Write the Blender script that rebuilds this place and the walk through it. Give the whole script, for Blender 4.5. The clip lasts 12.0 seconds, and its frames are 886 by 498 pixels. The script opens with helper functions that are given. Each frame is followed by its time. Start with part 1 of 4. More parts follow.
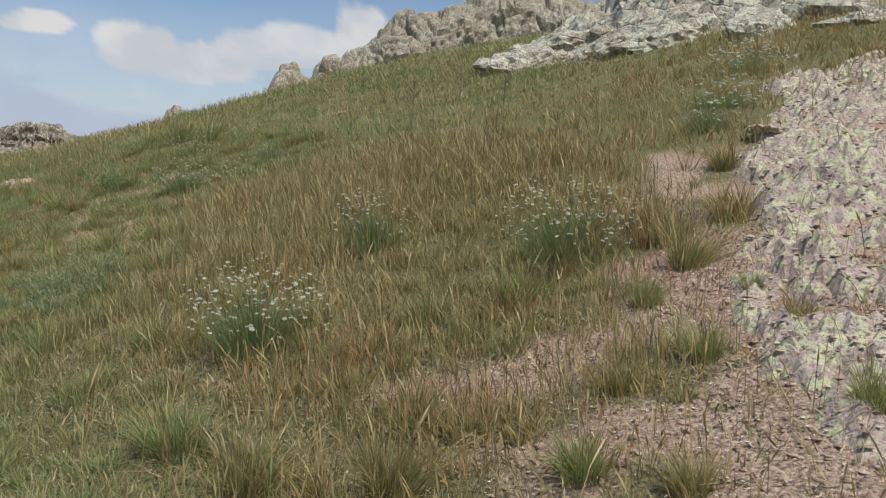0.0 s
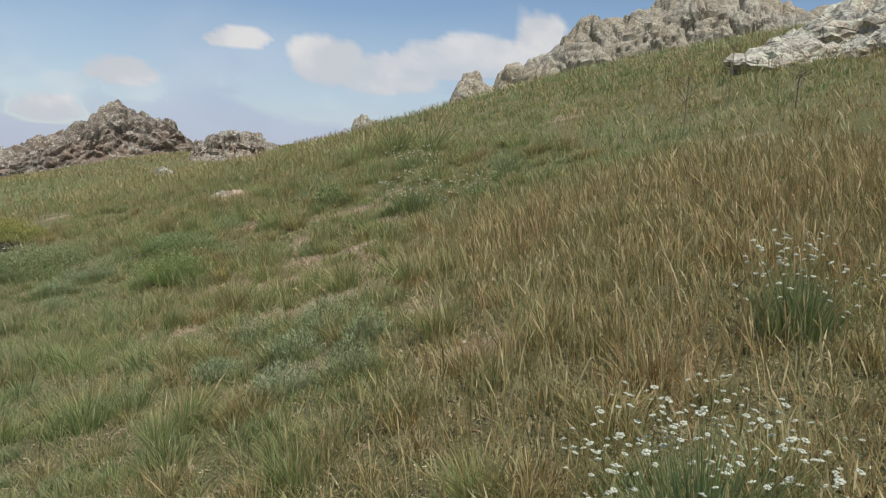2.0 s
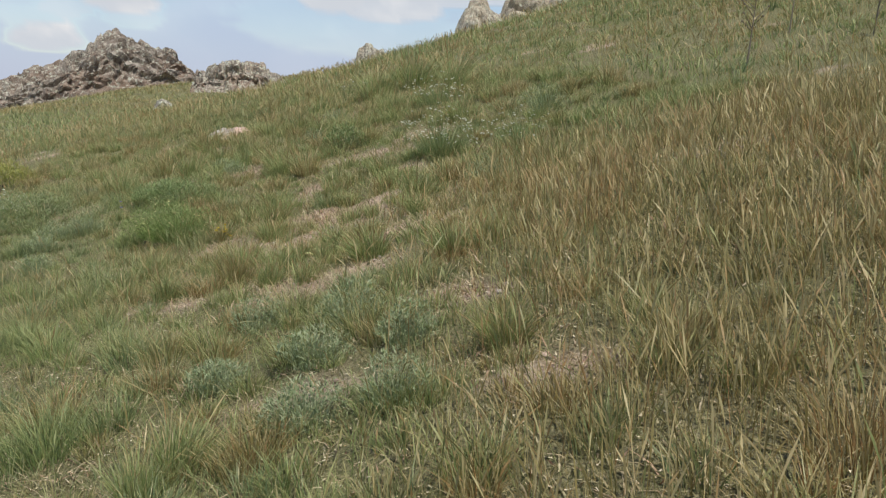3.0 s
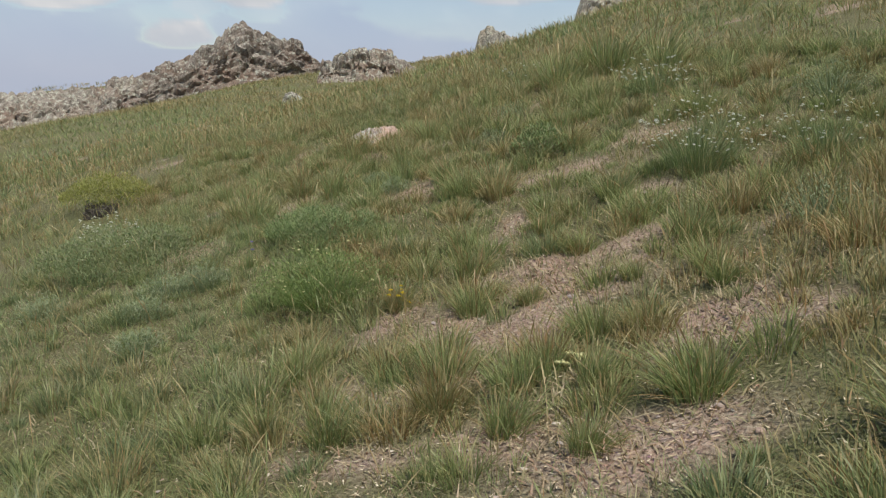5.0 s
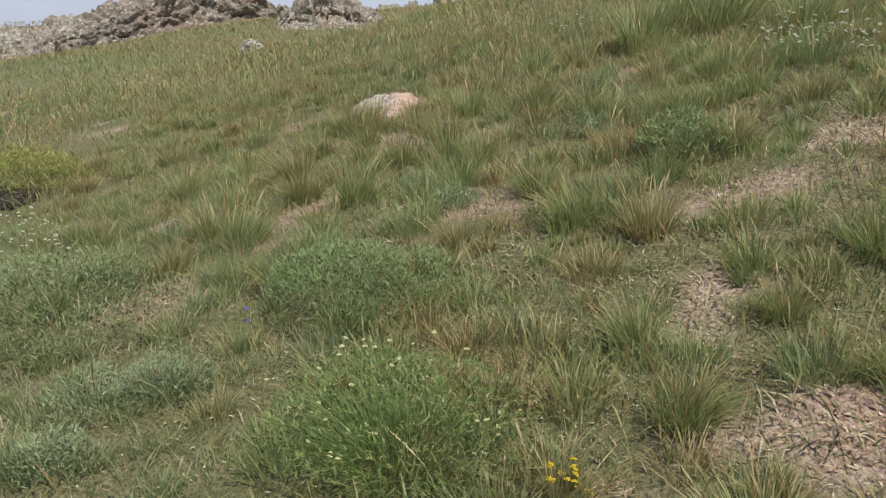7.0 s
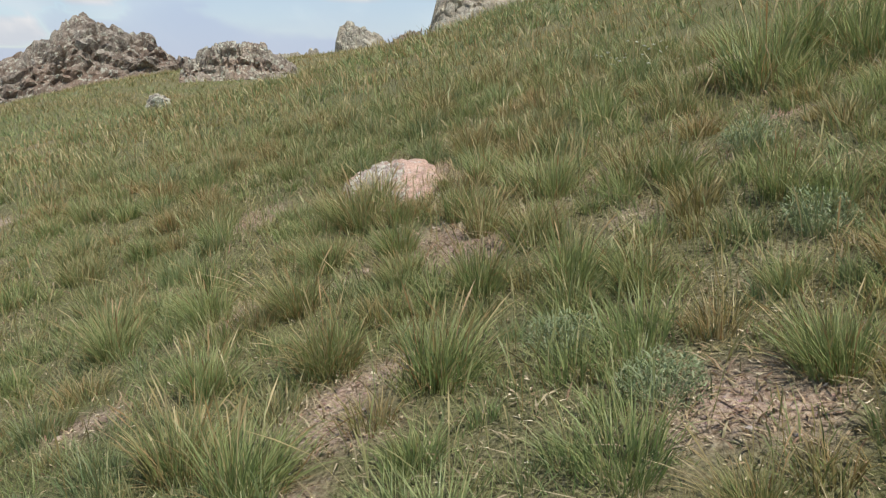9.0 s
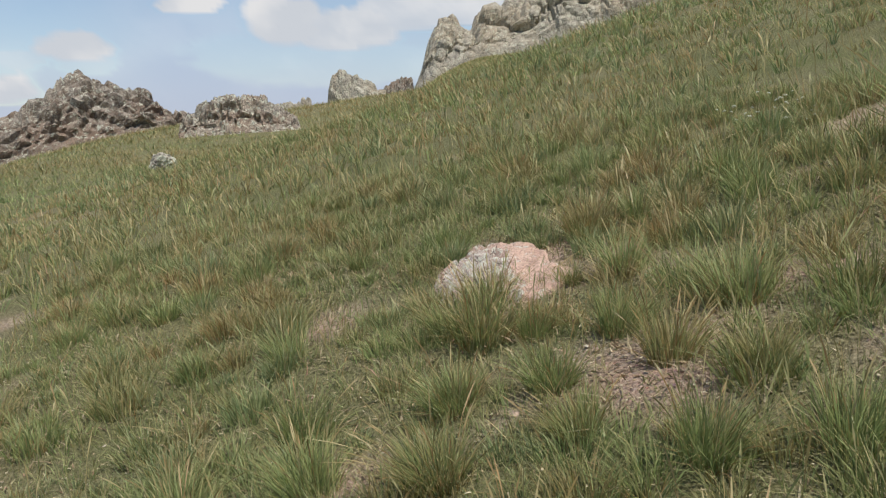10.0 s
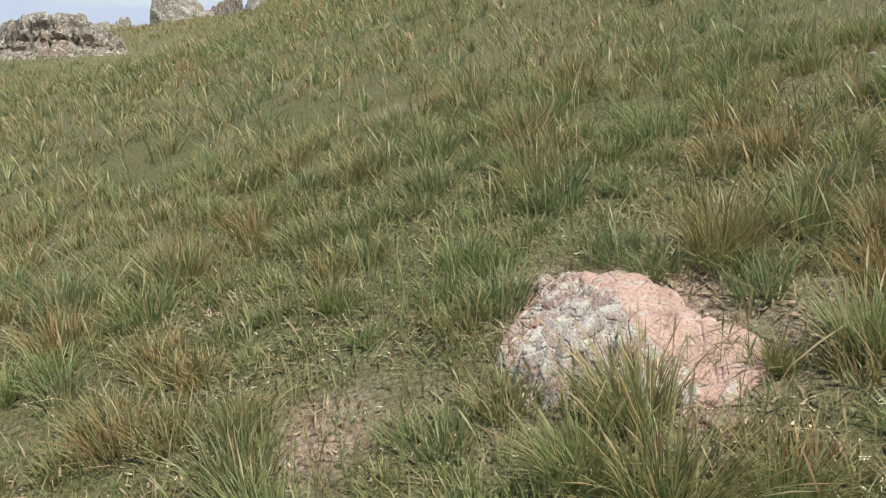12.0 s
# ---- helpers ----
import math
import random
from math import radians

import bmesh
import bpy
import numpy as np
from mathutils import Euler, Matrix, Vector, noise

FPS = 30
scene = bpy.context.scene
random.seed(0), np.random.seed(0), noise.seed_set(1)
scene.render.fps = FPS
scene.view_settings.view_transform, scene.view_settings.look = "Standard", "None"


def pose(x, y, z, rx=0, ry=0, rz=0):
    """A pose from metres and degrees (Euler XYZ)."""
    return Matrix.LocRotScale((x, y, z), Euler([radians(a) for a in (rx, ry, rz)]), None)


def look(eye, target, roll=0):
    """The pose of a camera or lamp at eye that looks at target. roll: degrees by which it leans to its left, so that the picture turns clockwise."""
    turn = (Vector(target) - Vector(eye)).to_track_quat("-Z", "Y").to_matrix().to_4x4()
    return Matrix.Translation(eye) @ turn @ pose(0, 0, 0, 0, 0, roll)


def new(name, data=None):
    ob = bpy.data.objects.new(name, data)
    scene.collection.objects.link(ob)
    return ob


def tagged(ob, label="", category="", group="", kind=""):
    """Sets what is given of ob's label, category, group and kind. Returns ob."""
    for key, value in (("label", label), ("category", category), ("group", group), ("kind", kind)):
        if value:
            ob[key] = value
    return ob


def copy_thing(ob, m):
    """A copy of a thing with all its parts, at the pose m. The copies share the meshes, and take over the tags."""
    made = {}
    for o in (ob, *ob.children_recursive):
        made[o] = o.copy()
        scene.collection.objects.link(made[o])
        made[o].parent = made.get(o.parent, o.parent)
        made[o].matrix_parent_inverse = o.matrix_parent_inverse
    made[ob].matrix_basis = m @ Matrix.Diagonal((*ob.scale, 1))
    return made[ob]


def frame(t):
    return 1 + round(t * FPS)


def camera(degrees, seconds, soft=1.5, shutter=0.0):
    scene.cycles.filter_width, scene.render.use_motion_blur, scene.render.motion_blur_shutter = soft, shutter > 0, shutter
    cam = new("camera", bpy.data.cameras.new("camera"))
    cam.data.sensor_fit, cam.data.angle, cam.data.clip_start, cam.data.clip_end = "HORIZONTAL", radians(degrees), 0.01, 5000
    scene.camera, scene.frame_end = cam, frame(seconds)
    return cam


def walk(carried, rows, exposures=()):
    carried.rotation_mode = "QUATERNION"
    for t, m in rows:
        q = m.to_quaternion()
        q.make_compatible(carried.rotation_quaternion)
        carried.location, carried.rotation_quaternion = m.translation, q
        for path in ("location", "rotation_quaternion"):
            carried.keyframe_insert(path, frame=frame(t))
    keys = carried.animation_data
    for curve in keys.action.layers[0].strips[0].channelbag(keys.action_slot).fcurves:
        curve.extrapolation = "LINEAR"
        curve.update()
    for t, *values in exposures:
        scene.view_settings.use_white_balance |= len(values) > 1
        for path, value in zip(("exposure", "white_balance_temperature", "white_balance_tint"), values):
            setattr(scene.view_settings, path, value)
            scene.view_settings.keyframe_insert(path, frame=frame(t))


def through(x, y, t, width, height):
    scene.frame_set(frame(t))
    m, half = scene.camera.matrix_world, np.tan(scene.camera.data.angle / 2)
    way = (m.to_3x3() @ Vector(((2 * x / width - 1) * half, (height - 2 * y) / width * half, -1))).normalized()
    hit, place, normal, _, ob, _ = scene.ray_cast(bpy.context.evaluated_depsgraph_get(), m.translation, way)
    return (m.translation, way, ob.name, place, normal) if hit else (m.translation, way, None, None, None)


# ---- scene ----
cam = camera(53.5, 12.0, soft=1.25)
PATH = [
    (0, (-0.107, 0.721, 0.96), (-0.119, 2.714, 0.786), 2.9),
    (0.5, (-0.369, 1.078, 0.981), (-0.491, 3.066, 0.8), 2.1),
    (1, (-0.625, 1.595, 0.983), (-0.875, 3.577, 0.877), 2.8),
    (1.5, (-0.945, 2.065, 0.968), (-1.315, 4.022, 0.788), 3.2),
    (2, (-1.179, 2.54, 0.986), (-1.584, 4.491, 0.809), 3.3),
    (2.5, (-1.342, 3.031, 1.033), (-1.72, 4.974, 0.747), 2.6),
    (3, (-1.627, 3.525, 1.04), (-2.03, 5.455, 0.708), 3.3),
    (3.2, (-1.759, 3.683, 1.074), (-2.173, 5.61, 0.735), 3.5),
    (4.8, (-2.816, 5.329, 1.062), (-3.476, 7.184, 0.705), 1.3),
    (5, (-2.945, 5.615, 1.066), (-3.607, 7.464, 0.686), 1.2),
    (5.5, (-3.307, 6.114, 1.102), (-3.973, 7.945, 0.649), 1.4),
    (6, (-3.727, 6.581, 1.104), (-4.355, 8.423, 0.645), 1.4),
    (6.5, (-4.061, 7.163, 1.069), (-4.637, 9.016, 0.587), 2.2),
    (6.7, (-4.211, 7.362, 1.061), (-4.784, 9.215, 0.573), 2.8),
    (8.3, (-5.278, 8.831, 1.072), (-5.625, 10.763, 0.687), 0.8),
    (8.5, (-5.454, 9.047, 1.072), (-5.809, 10.979, 0.693), 0.5),
    (9, (-5.801, 9.627, 1.014), (-6.156, 11.558, 0.633), 0.6),
    (9.5, (-6.219, 10.096, 1.118), (-6.573, 12.026, 0.736), 0.5),
    (10, (-6.564, 10.508, 1.138), (-6.91, 12.457, 0.853), -1.2),
    (10.5, (-6.788, 11.054, 1.156), (-6.997, 13.021, 0.857), -2.2),
    (11, (-7.092, 11.46, 1.191), (-7.183, 13.433, 0.876), -2.2),
    (11.5, (-7.271, 11.889, 1.151), (-7.254, 13.864, 0.837), 0.2),
    (12, (-7.538, 12.337, 1.212), (-7.514, 14.285, 0.76), -0.4),
]
walk(cam, [(t, look(eye, target, roll)) for t, eye, target, roll in PATH],
     exposures=((0, 0.0), (2, 0.04), (3, 0.20), (4.9, 0.0), (6.4, 0.24), (9, 0.22), (10, 0.13), (11, 0.25), (12, 0.40)))

# ---------------------------------------------------------------- world, sun
SUN_EL, SUN_AZ = radians(64), radians(140)      # azimuth clockwise from +y
world = bpy.data.worlds.new("sky")
scene.world = world
world.use_nodes = True
wn = world.node_tree
sky = wn.nodes.new("ShaderNodeTexSky")
sky.sky_type, sky.sun_disc = "NISHITA", False
sky.sun_elevation, sky.sun_rotation = SUN_EL, SUN_AZ
sky.altitude, sky.air_density, sky.dust_density, sky.ozone_density = 1200, 1.0, 0.7, 1.6
wn.links.new(sky.outputs[0], wn.nodes["Background"].inputs[0])
wn.nodes["Background"].inputs[1].default_value = 0.10
sun = new("sun", bpy.data.lights.new("sun", "SUN"))
sun.data.energy, sun.data.angle, sun.data.color = 4.2, radians(0.6), (1.0, 0.95, 0.87)
sun.matrix_world = look((0, 0, 0), (-math.cos(SUN_EL) * math.sin(SUN_AZ), -math.cos(SUN_EL) * math.cos(SUN_AZ), -math.sin(SUN_EL)))

# ---------------------------------------------------------------- numeric helpers
rng = np.random.default_rng(7)


def lattice(ix, iy, iz, seed):
    n = (ix.astype(np.int64) * 374761393 + iy.astype(np.int64) * 668265263 + iz.astype(np.int64) * 2147483647 + seed * 974711) & 0x7FFFFFFF
    n = ((n ^ (n >> 13)) * 1274126177) & 0x7FFFFFFF
    return ((n ^ (n >> 16)) & 0xFFFF) / 65535.0


def vnoise(p, seed=0):
    """Smooth value noise from -1 to 1 at points (n, 3)."""
    i = np.floor(p)
    f = p - i
    f = f * f * (3 - 2 * f)
    out = 0
    for dx in (0, 1):
        for dy in (0, 1):
            for dz in (0, 1):
                w = (f[:, 0] if dx else 1 - f[:, 0]) * (f[:, 1] if dy else 1 - f[:, 1]) * (f[:, 2] if dz else 1 - f[:, 2])
                out = out + w * lattice(i[:, 0] + dx, i[:, 1] + dy, i[:, 2] + dz, seed)
    return out * 2 - 1


def fbm(p, octaves=4, seed=0, gain=0.5):
    out, a = 0, 1.0
    for k in range(octaves):
        out = out + a * vnoise(p * 2.03 ** k + 17.3 * k, seed + k)
        a *= gain
    return out


def worley(p, seed=0):
    """Distances to the nearest and the second nearest feature point, and that point's random value."""
    i = np.floor(p)
    f1, f2, cell = np.full(len(p), 9.0), np.full(len(p), 9.0), np.zeros(len(p))
    for dx in (-1, 0, 1):
        for dy in (-1, 0, 1):
            for dz in (-1, 0, 1):
                c = i + np.array((dx, dy, dz))
                q = np.stack([c[:, k] + lattice(c[:, 0], c[:, 1], c[:, 2], seed + 31 * k + 5) for k in range(3)], 1)
                d = np.linalg.norm(q - p, axis=1)
                nearer = d < f1
                f2 = np.where(nearer, f1, np.minimum(f2, d))
                cell = np.where(nearer, lattice(c[:, 0], c[:, 1], c[:, 2], seed + 99), cell)
                f1 = np.where(nearer, d, f1)
    return f1, f2, cell


def flat(x, y, s):
    return np.stack([np.asarray(x) * s, np.asarray(y) * s, np.zeros_like(np.asarray(x, float))], 1)


def smooth(a, b, v):
    t = np.clip((v - a) / (b - a), 0, 1)
    return t * t * (3 - 2 * t)


# the hillside: a smooth slope with a few broad swells
HILL = (-0.4363, 9.9313, 5.7609, 0.8399, 1.148, -0.4106, -2.8279, 0.9719, 0.1566, -0.0895, -0.3992, 1.5291, -1.385, 1.2138, 0.1946, 0.1327, -0.3324, -0.1862, 0.6838, 0.4018, 1.2334, -1.7)
SWELLS = ((-6, 38), (0, 30), (-13, 46), (-22, 50), (5, 20), (-4, 22), (2, 44), (-14, 32), (-30, 42), (-14, 17), (-24, 28), (-42, 46))


RISES = ((-11, 17, 0.05), (-18, 24, -0.15), (-11, 24, -0.09), (-4, 24, -0.15), (3, 24, -0.29), (-18, 31, -0.14), (-11, 31, 0.19), (-4, 31, 0.36), (3, 31, -0.18), (-39, 38, -0.18), (-11, 38, 0.07), (-4, 38, 0.16), (-46, 45, -0.38), (-39, 45, -0.29), (-32, 45, 0.25), (-25, 45, 0.14), (-18, 45, -0.08), (-46, 52, -0.1), (-39, 52, 0.12), (-32, 52, 0.25), (-25, 52, -0.07), (-18, 52, 0.29), (-11, 52, 0.29), (-54, 40, -1.6), (-56, 50, -2.2))
HUMPS = ((-3.3, 5, -0.04), (-1.3, 5, 0.02), (0.7, 5, -0.08), (-4.2, 7, -0.02), (-2.2, 7, 0.04), (-0.2, 7, 0.14), (-7, 9, 0.03), (-5, 9, -0.14), (-3, 9, -0.06), (-1, 9, 0.13), (-7.8, 11, 0.08), (-3.8, 11, -0.16), (-8.7, 13, -0.11), (-6.7, 13, -0.07), (-4.7, 13, 0.1), (-2.7, 13, 0.07), (-9.5, 15, 0.05), (-7.5, 15, -0.07), (-5.5, 15, 0.05), (-8.4, 17, 0.09), (-6.4, 17, 0.03))


def height(x, y):
    x, y = np.asarray(x, float), np.asarray(y, float)
    cx, cy = -6.0, 14.0
    r = np.hypot(x - cx, y - cy)
    k = np.where(r > 62, 62 / np.maximum(r, 1e-6), 1.0)
    px, py = cx + (x - cx) * k, cy + (y - cy) * k
    u, v = px / 40, py / 40
    terms = (1, u, v, u * u, u * v, v * v, u ** 3, u * u * v, u * v * v, v ** 3)
    z = sum(c * t for c, t in zip(HILL, terms))
    for c, (a, b) in zip(HILL[10:], SWELLS):
        z = z + c * np.exp(-((px - a) ** 2 + (py - b) ** 2) / 128.0)
    for a, b, c in RISES:
        z = z + c * np.exp(-((px - a) ** 2 + (py - b) ** 2) / 50.0)
    for a, b, c in HUMPS:
        z = z + c * np.exp(-((px - a) ** 2 + (py - b) ** 2) / 4.5)
    out = np.maximum(r - 62, 0)
    ang = np.degrees(np.arctan2(-(x - cx), y - cy))
    ridge = smooth(26, 7, ang) * smooth(-90, -45, ang)      # the hill goes on up to a far ridge
    return z + 0.082 * ridge * np.minimum(out, 210) - (1 - ridge) * (26 * (1 - np.exp(-out / 90.0)) + 0.06 * out)


LINE = np.array(((0.0, 0.6), (-1.4, 3.1), (-3.0, 5.8), (-4.3, 7.6), (-6.2, 10.3), (-7.5, 12.5)))      # the camera's path in plan; grass density and blade width are fitted to it


def off_line(x, y):
    """Distance to the camera's path."""
    p = np.stack([x, y], 1)
    best = np.full(len(p), 1e9)
    for a, b in zip(LINE[:-1], LINE[1:]):
        t = np.clip(((p - a) @ (b - a)) / ((b - a) @ (b - a) + 1e-9), 0, 1)
        best = np.minimum(best, np.linalg.norm(p - a - t[:, None] * (b - a), axis=1))
    return best


# bare soil: x, y, half length, half width, turn in degrees
BARE = (
        (-3.63, 8.27, 0.28, 0.15, 10), (-4.21, 8.25, 0.22, 0.11, 0), (-2.28, 7.22, 0.3, 0.2, 0), (-2.81, 6.45, 0.25, 0.15, 0), (0.78, 3.31, 0.75, 0.6, 30), (1.02, 4.73, 0.35, 0.9, -10),
        (0.21, 4.03, 0.5, 0.25, 10), (1.45, 6.29, 0.5, 0.9, -25), (-3.72, 9.96, 0.55, 0.42, 20), (-4.35, 10.80, 0.2, 0.3, 0), (-4.06, 9.28, 0.45, 0.22, 0), (-3.78, 12.17, 0.4, 0.2, 15),
        (-3.14, 8.95, 0.35, 0.3, 0), (-4.59, 9.57, 0.12, 0.35, -5), (-1.81, 6.24, 0.35, 0.16, 0), (-0.09, 3.38, 0.3, 0.2, 0), (-5.30, 13.75, 0.3, 0.14, 0), (-6.45, 14.56, 0.32, 0.3, 0),
        (-4.93, 14.20, 0.22, 0.14, 0), (-6.75, 14.62, 0.52, 0.36, -10), (-7.89, 14.53, 0.18, 0.14, 0), (-7.39, 13.03, 0.14, 0.3, 0), (-4.33, 9.56, 0.32, 0.16, 0), (-3.85, 9.62, 0.5, 0.3, 15),
        (-4.30, 10.47, 0.2, 0.14, 0), (-7.05, 14.72, 0.42, 0.42, 0), (-4.13, 11.69, 0.34, 0.2, 0), (-3.75, 12.43, 0.25, 0.14, 0), (-4.44, 8.82, 0.4, 0.2, 0), (-3.18, 8.06, 0.4, 0.22, 0), (-6.57, 12.07, 0.2, 0.32, 0),
        (-6.33, 13.25, 0.32, 0.17, 10), (-5.43, 11.83, 0.2, 0.2, 0), (-7.45, 12.27, 0.16, 0.12, 0), (-6.45, 13.55, 0.42, 0.22, 10), (-6.56, 14.70, 0.26, 0.14, 0), (-5.66, 13.21, 0.24, 0.1, 0),
        (-5.78, 13.93, 0.16, 0.1, 0), (-3.60, 11.00, 0.2, 0.12, 0))


def bareness(x, y):
    x, y = np.asarray(x, float), np.asarray(y, float)
    wob = 0.42 * fbm(flat(x, y, 4.2), 4, 40, 0.65)
    out = np.zeros_like(x)
    for a, b, l, w, t in BARE:
        c, s = math.cos(radians(t)), math.sin(radians(t))
        u, v = ((x - a) * c + (y - b) * s) / l, (-(x - a) * s + (y - b) * c) / w
        out = np.maximum(out, smooth(1.15, 0.5, np.hypot(u, v) + 1.7 * wob))
    rock_edge = x - (0.95 + 0.42 * (y - 4.0)) - 0.25 * wob
    out = np.maximum(out, smooth(-0.25, 0.15, rock_edge) * smooth(10.5, 8.0, y) * smooth(0.6, 1.9, y) * smooth(7.0, 5.5, x))
    patch = fbm(flat(x, y, 0.9), 3, 60)
    return np.maximum(out, 0.8 * smooth(0.78, 1.05, patch) * smooth(30, 14, y))


def goldness(x, y):
    """How dry the sward is: 1 is straw and russet, 0 is fresh green."""
    x, y = np.asarray(x, float), np.asarray(y, float)
    n = fbm(flat(x, y, 0.45), 3, 70)
    g = smooth(-0.5, 1.4, x + 0.36 * (y - 6) + 2.3 + 0.9 * n) * smooth(11.6, 8.2, y - 1.1 * np.maximum(x + 1.5, 0) + 0.8 * n)
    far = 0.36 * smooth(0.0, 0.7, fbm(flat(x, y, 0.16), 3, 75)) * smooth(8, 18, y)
    upper = 0.22 * smooth(0.2, 0.8, n)
    return np.clip(np.maximum(g, np.maximum(far, upper)), 0, 1)


def mesh_of(name, verts, faces, material, attrs=None, smooth_shade=True):
    """faces: list of integer arrays (n, 3) or (n, 4)."""
    me = bpy.data.meshes.new(name)
    loops = np.concatenate([f.ravel() for f in faces]).astype(np.int32)
    sizes = np.concatenate([np.full(len(f), f.shape[1]) for f in faces]).astype(np.int32)
    starts = np.concatenate([[0], np.cumsum(sizes)[:-1]]).astype(np.int32)
    me.vertices.add(len(verts))
    me.vertices.foreach_set("co", np.asarray(verts, np.float32).ravel())
    me.loops.add(len(loops))
    me.loops.foreach_set("vertex_index", loops)
    me.polygons.add(len(sizes))
    me.polygons.foreach_set("loop_start", starts)
    me.polygons.foreach_set("use_smooth", np.full(len(sizes), smooth_shade))
    for key, vals in (attrs or {}).items():
        a = me.attributes.new(key, "FLOAT", "POINT")
        a.data.foreach_set("value", np.asarray(vals, np.float32))
    me.update(calc_edges=True)
    me.materials.append(material)
    return me


def grid_faces(nx, ny):
    i = np.arange(nx * ny).reshape(ny, nx)
    return np.stack([i[:-1, :-1], i[:-1, 1:], i[1:, 1:], i[1:, :-1]], -1).reshape(-1, 4)


# ---------------------------------------------------------------- materials
class Nodes:
    def __init__(self, name):
        self.mat = bpy.data.materials.new(name)
        self.mat.use_nodes = True
        self.tree = self.mat.node_tree
        self.tree.nodes.clear()

    def add(self, kind, **inputs):
        n = self.tree.nodes.new("ShaderNode" + kind)
        for key, val in inputs.items():
            sock = n.inputs[int(key[1:])] if key[0] == "i" and key[1:].isdigit() else n.inputs[key.replace("_", " ")]
            if isinstance(val, bpy.types.NodeSocket):
                self.tree.links.new(val, sock)
            else:
                sock.default_value = val
        return n

    def coords(self):
        return self.add("TexCoord").outputs["Object"]

    def noise(self, scale, detail=4, vec=None, rough=0.55):
        return self.add("TexNoise", Vector=vec or self.coords(), Scale=scale, Detail=detail, Roughness=rough).outputs["Fac"]

    def attr(self, name):
        n = self.add("Attribute")
        n.attribute_name = name
        return n.outputs["Fac"]

    def math(self, op, a, b=0.0):
        n = self.add("Math", i0=a, i1=b)
        n.operation = op
        return n.outputs[0]

    def ramp(self, fac, stops):
        n = self.add("ValToRGB", Fac=fac)
        e = n.color_ramp.elements
        while len(e) < len(stops):
            e.new(0.5)
        for el, (pos, col) in zip(e, stops):
            el.position, el.color = pos, (*col, 1) if len(col) == 3 else col
        return n.outputs["Color"]

    def mix(self, fac, a, b, mode="MIX"):
        n = self.add("Mix")
        n.data_type, n.blend_type = "RGBA", mode
        for sock, val in ((n.inputs[0], fac), (n.inputs[6], a), (n.inputs[7], b)):
            if isinstance(val, bpy.types.NodeSocket):
                self.tree.links.new(val, sock)
            else:
                sock.default_value = (*val, 1) if isinstance(val, tuple) else val
        return n.outputs[2]

    def bump(self, heights, strength, distance):
        return self.add("Bump", Height=heights, Strength=strength, Distance=distance).outputs[0]

    def finish(self, shader):
        self.tree.links.new(shader, self.add("OutputMaterial").inputs[0])
        return self.mat


def grey(v):
    return (v, v, v)


def soil_material():
    n = Nodes("soil")
    co = n.coords()
    fine = n.noise(55, 5, co, 0.7)
    grit = n.add("TexVoronoi", Vector=co, Scale=42.0)
    bare = n.ramp(fine, [(0.36, (0.13, 0.088, 0.062)), (0.44, (0.35, 0.25, 0.185)), (0.54, (0.52, 0.40, 0.305)), (0.68, (0.68, 0.565, 0.45))])
    pink = n.mix(n.ramp(n.noise(1.7, 3, co), [(0.4, grey(0)), (0.65, grey(1))]), bare, n.mix(0.4, bare, (0.48, 0.305, 0.24)))
    chips = n.mix(n.ramp(grit.outputs["Distance"], [(0.1, grey(0.55)), (0.35, grey(0))]), pink, n.mix(0.7, pink, grit.outputs["Color"], "SOFT_LIGHT"))
    litter = n.ramp(n.noise(70, 6, co, 0.75), [(0.34, (0.06, 0.052, 0.028)), (0.45, (0.165, 0.14, 0.078)), (0.55, (0.31, 0.265, 0.16)), (0.68, (0.47, 0.41, 0.28))])
    moss = n.mix(n.ramp(n.noise(0.8, 4, co), [(0.3, grey(0.25)), (0.7, grey(0.75))]), litter, n.ramp(fine, [(0.35, (0.05, 0.065, 0.02)), (0.65, (0.19, 0.215, 0.075))]))
    colour = n.mix(n.attr("bare"), moss, chips)
    h = n.math("ADD", fine, n.math("MULTIPLY", grit.outputs["Distance"], -0.6))
    b = n.add("BsdfPrincipled", Base_Color=colour, Roughness=0.95, Normal=n.bump(h, 0.9, 0.03))
    b.inputs["Specular IOR Level"].default_value = 0.15
    return n.finish(b.outputs[0])


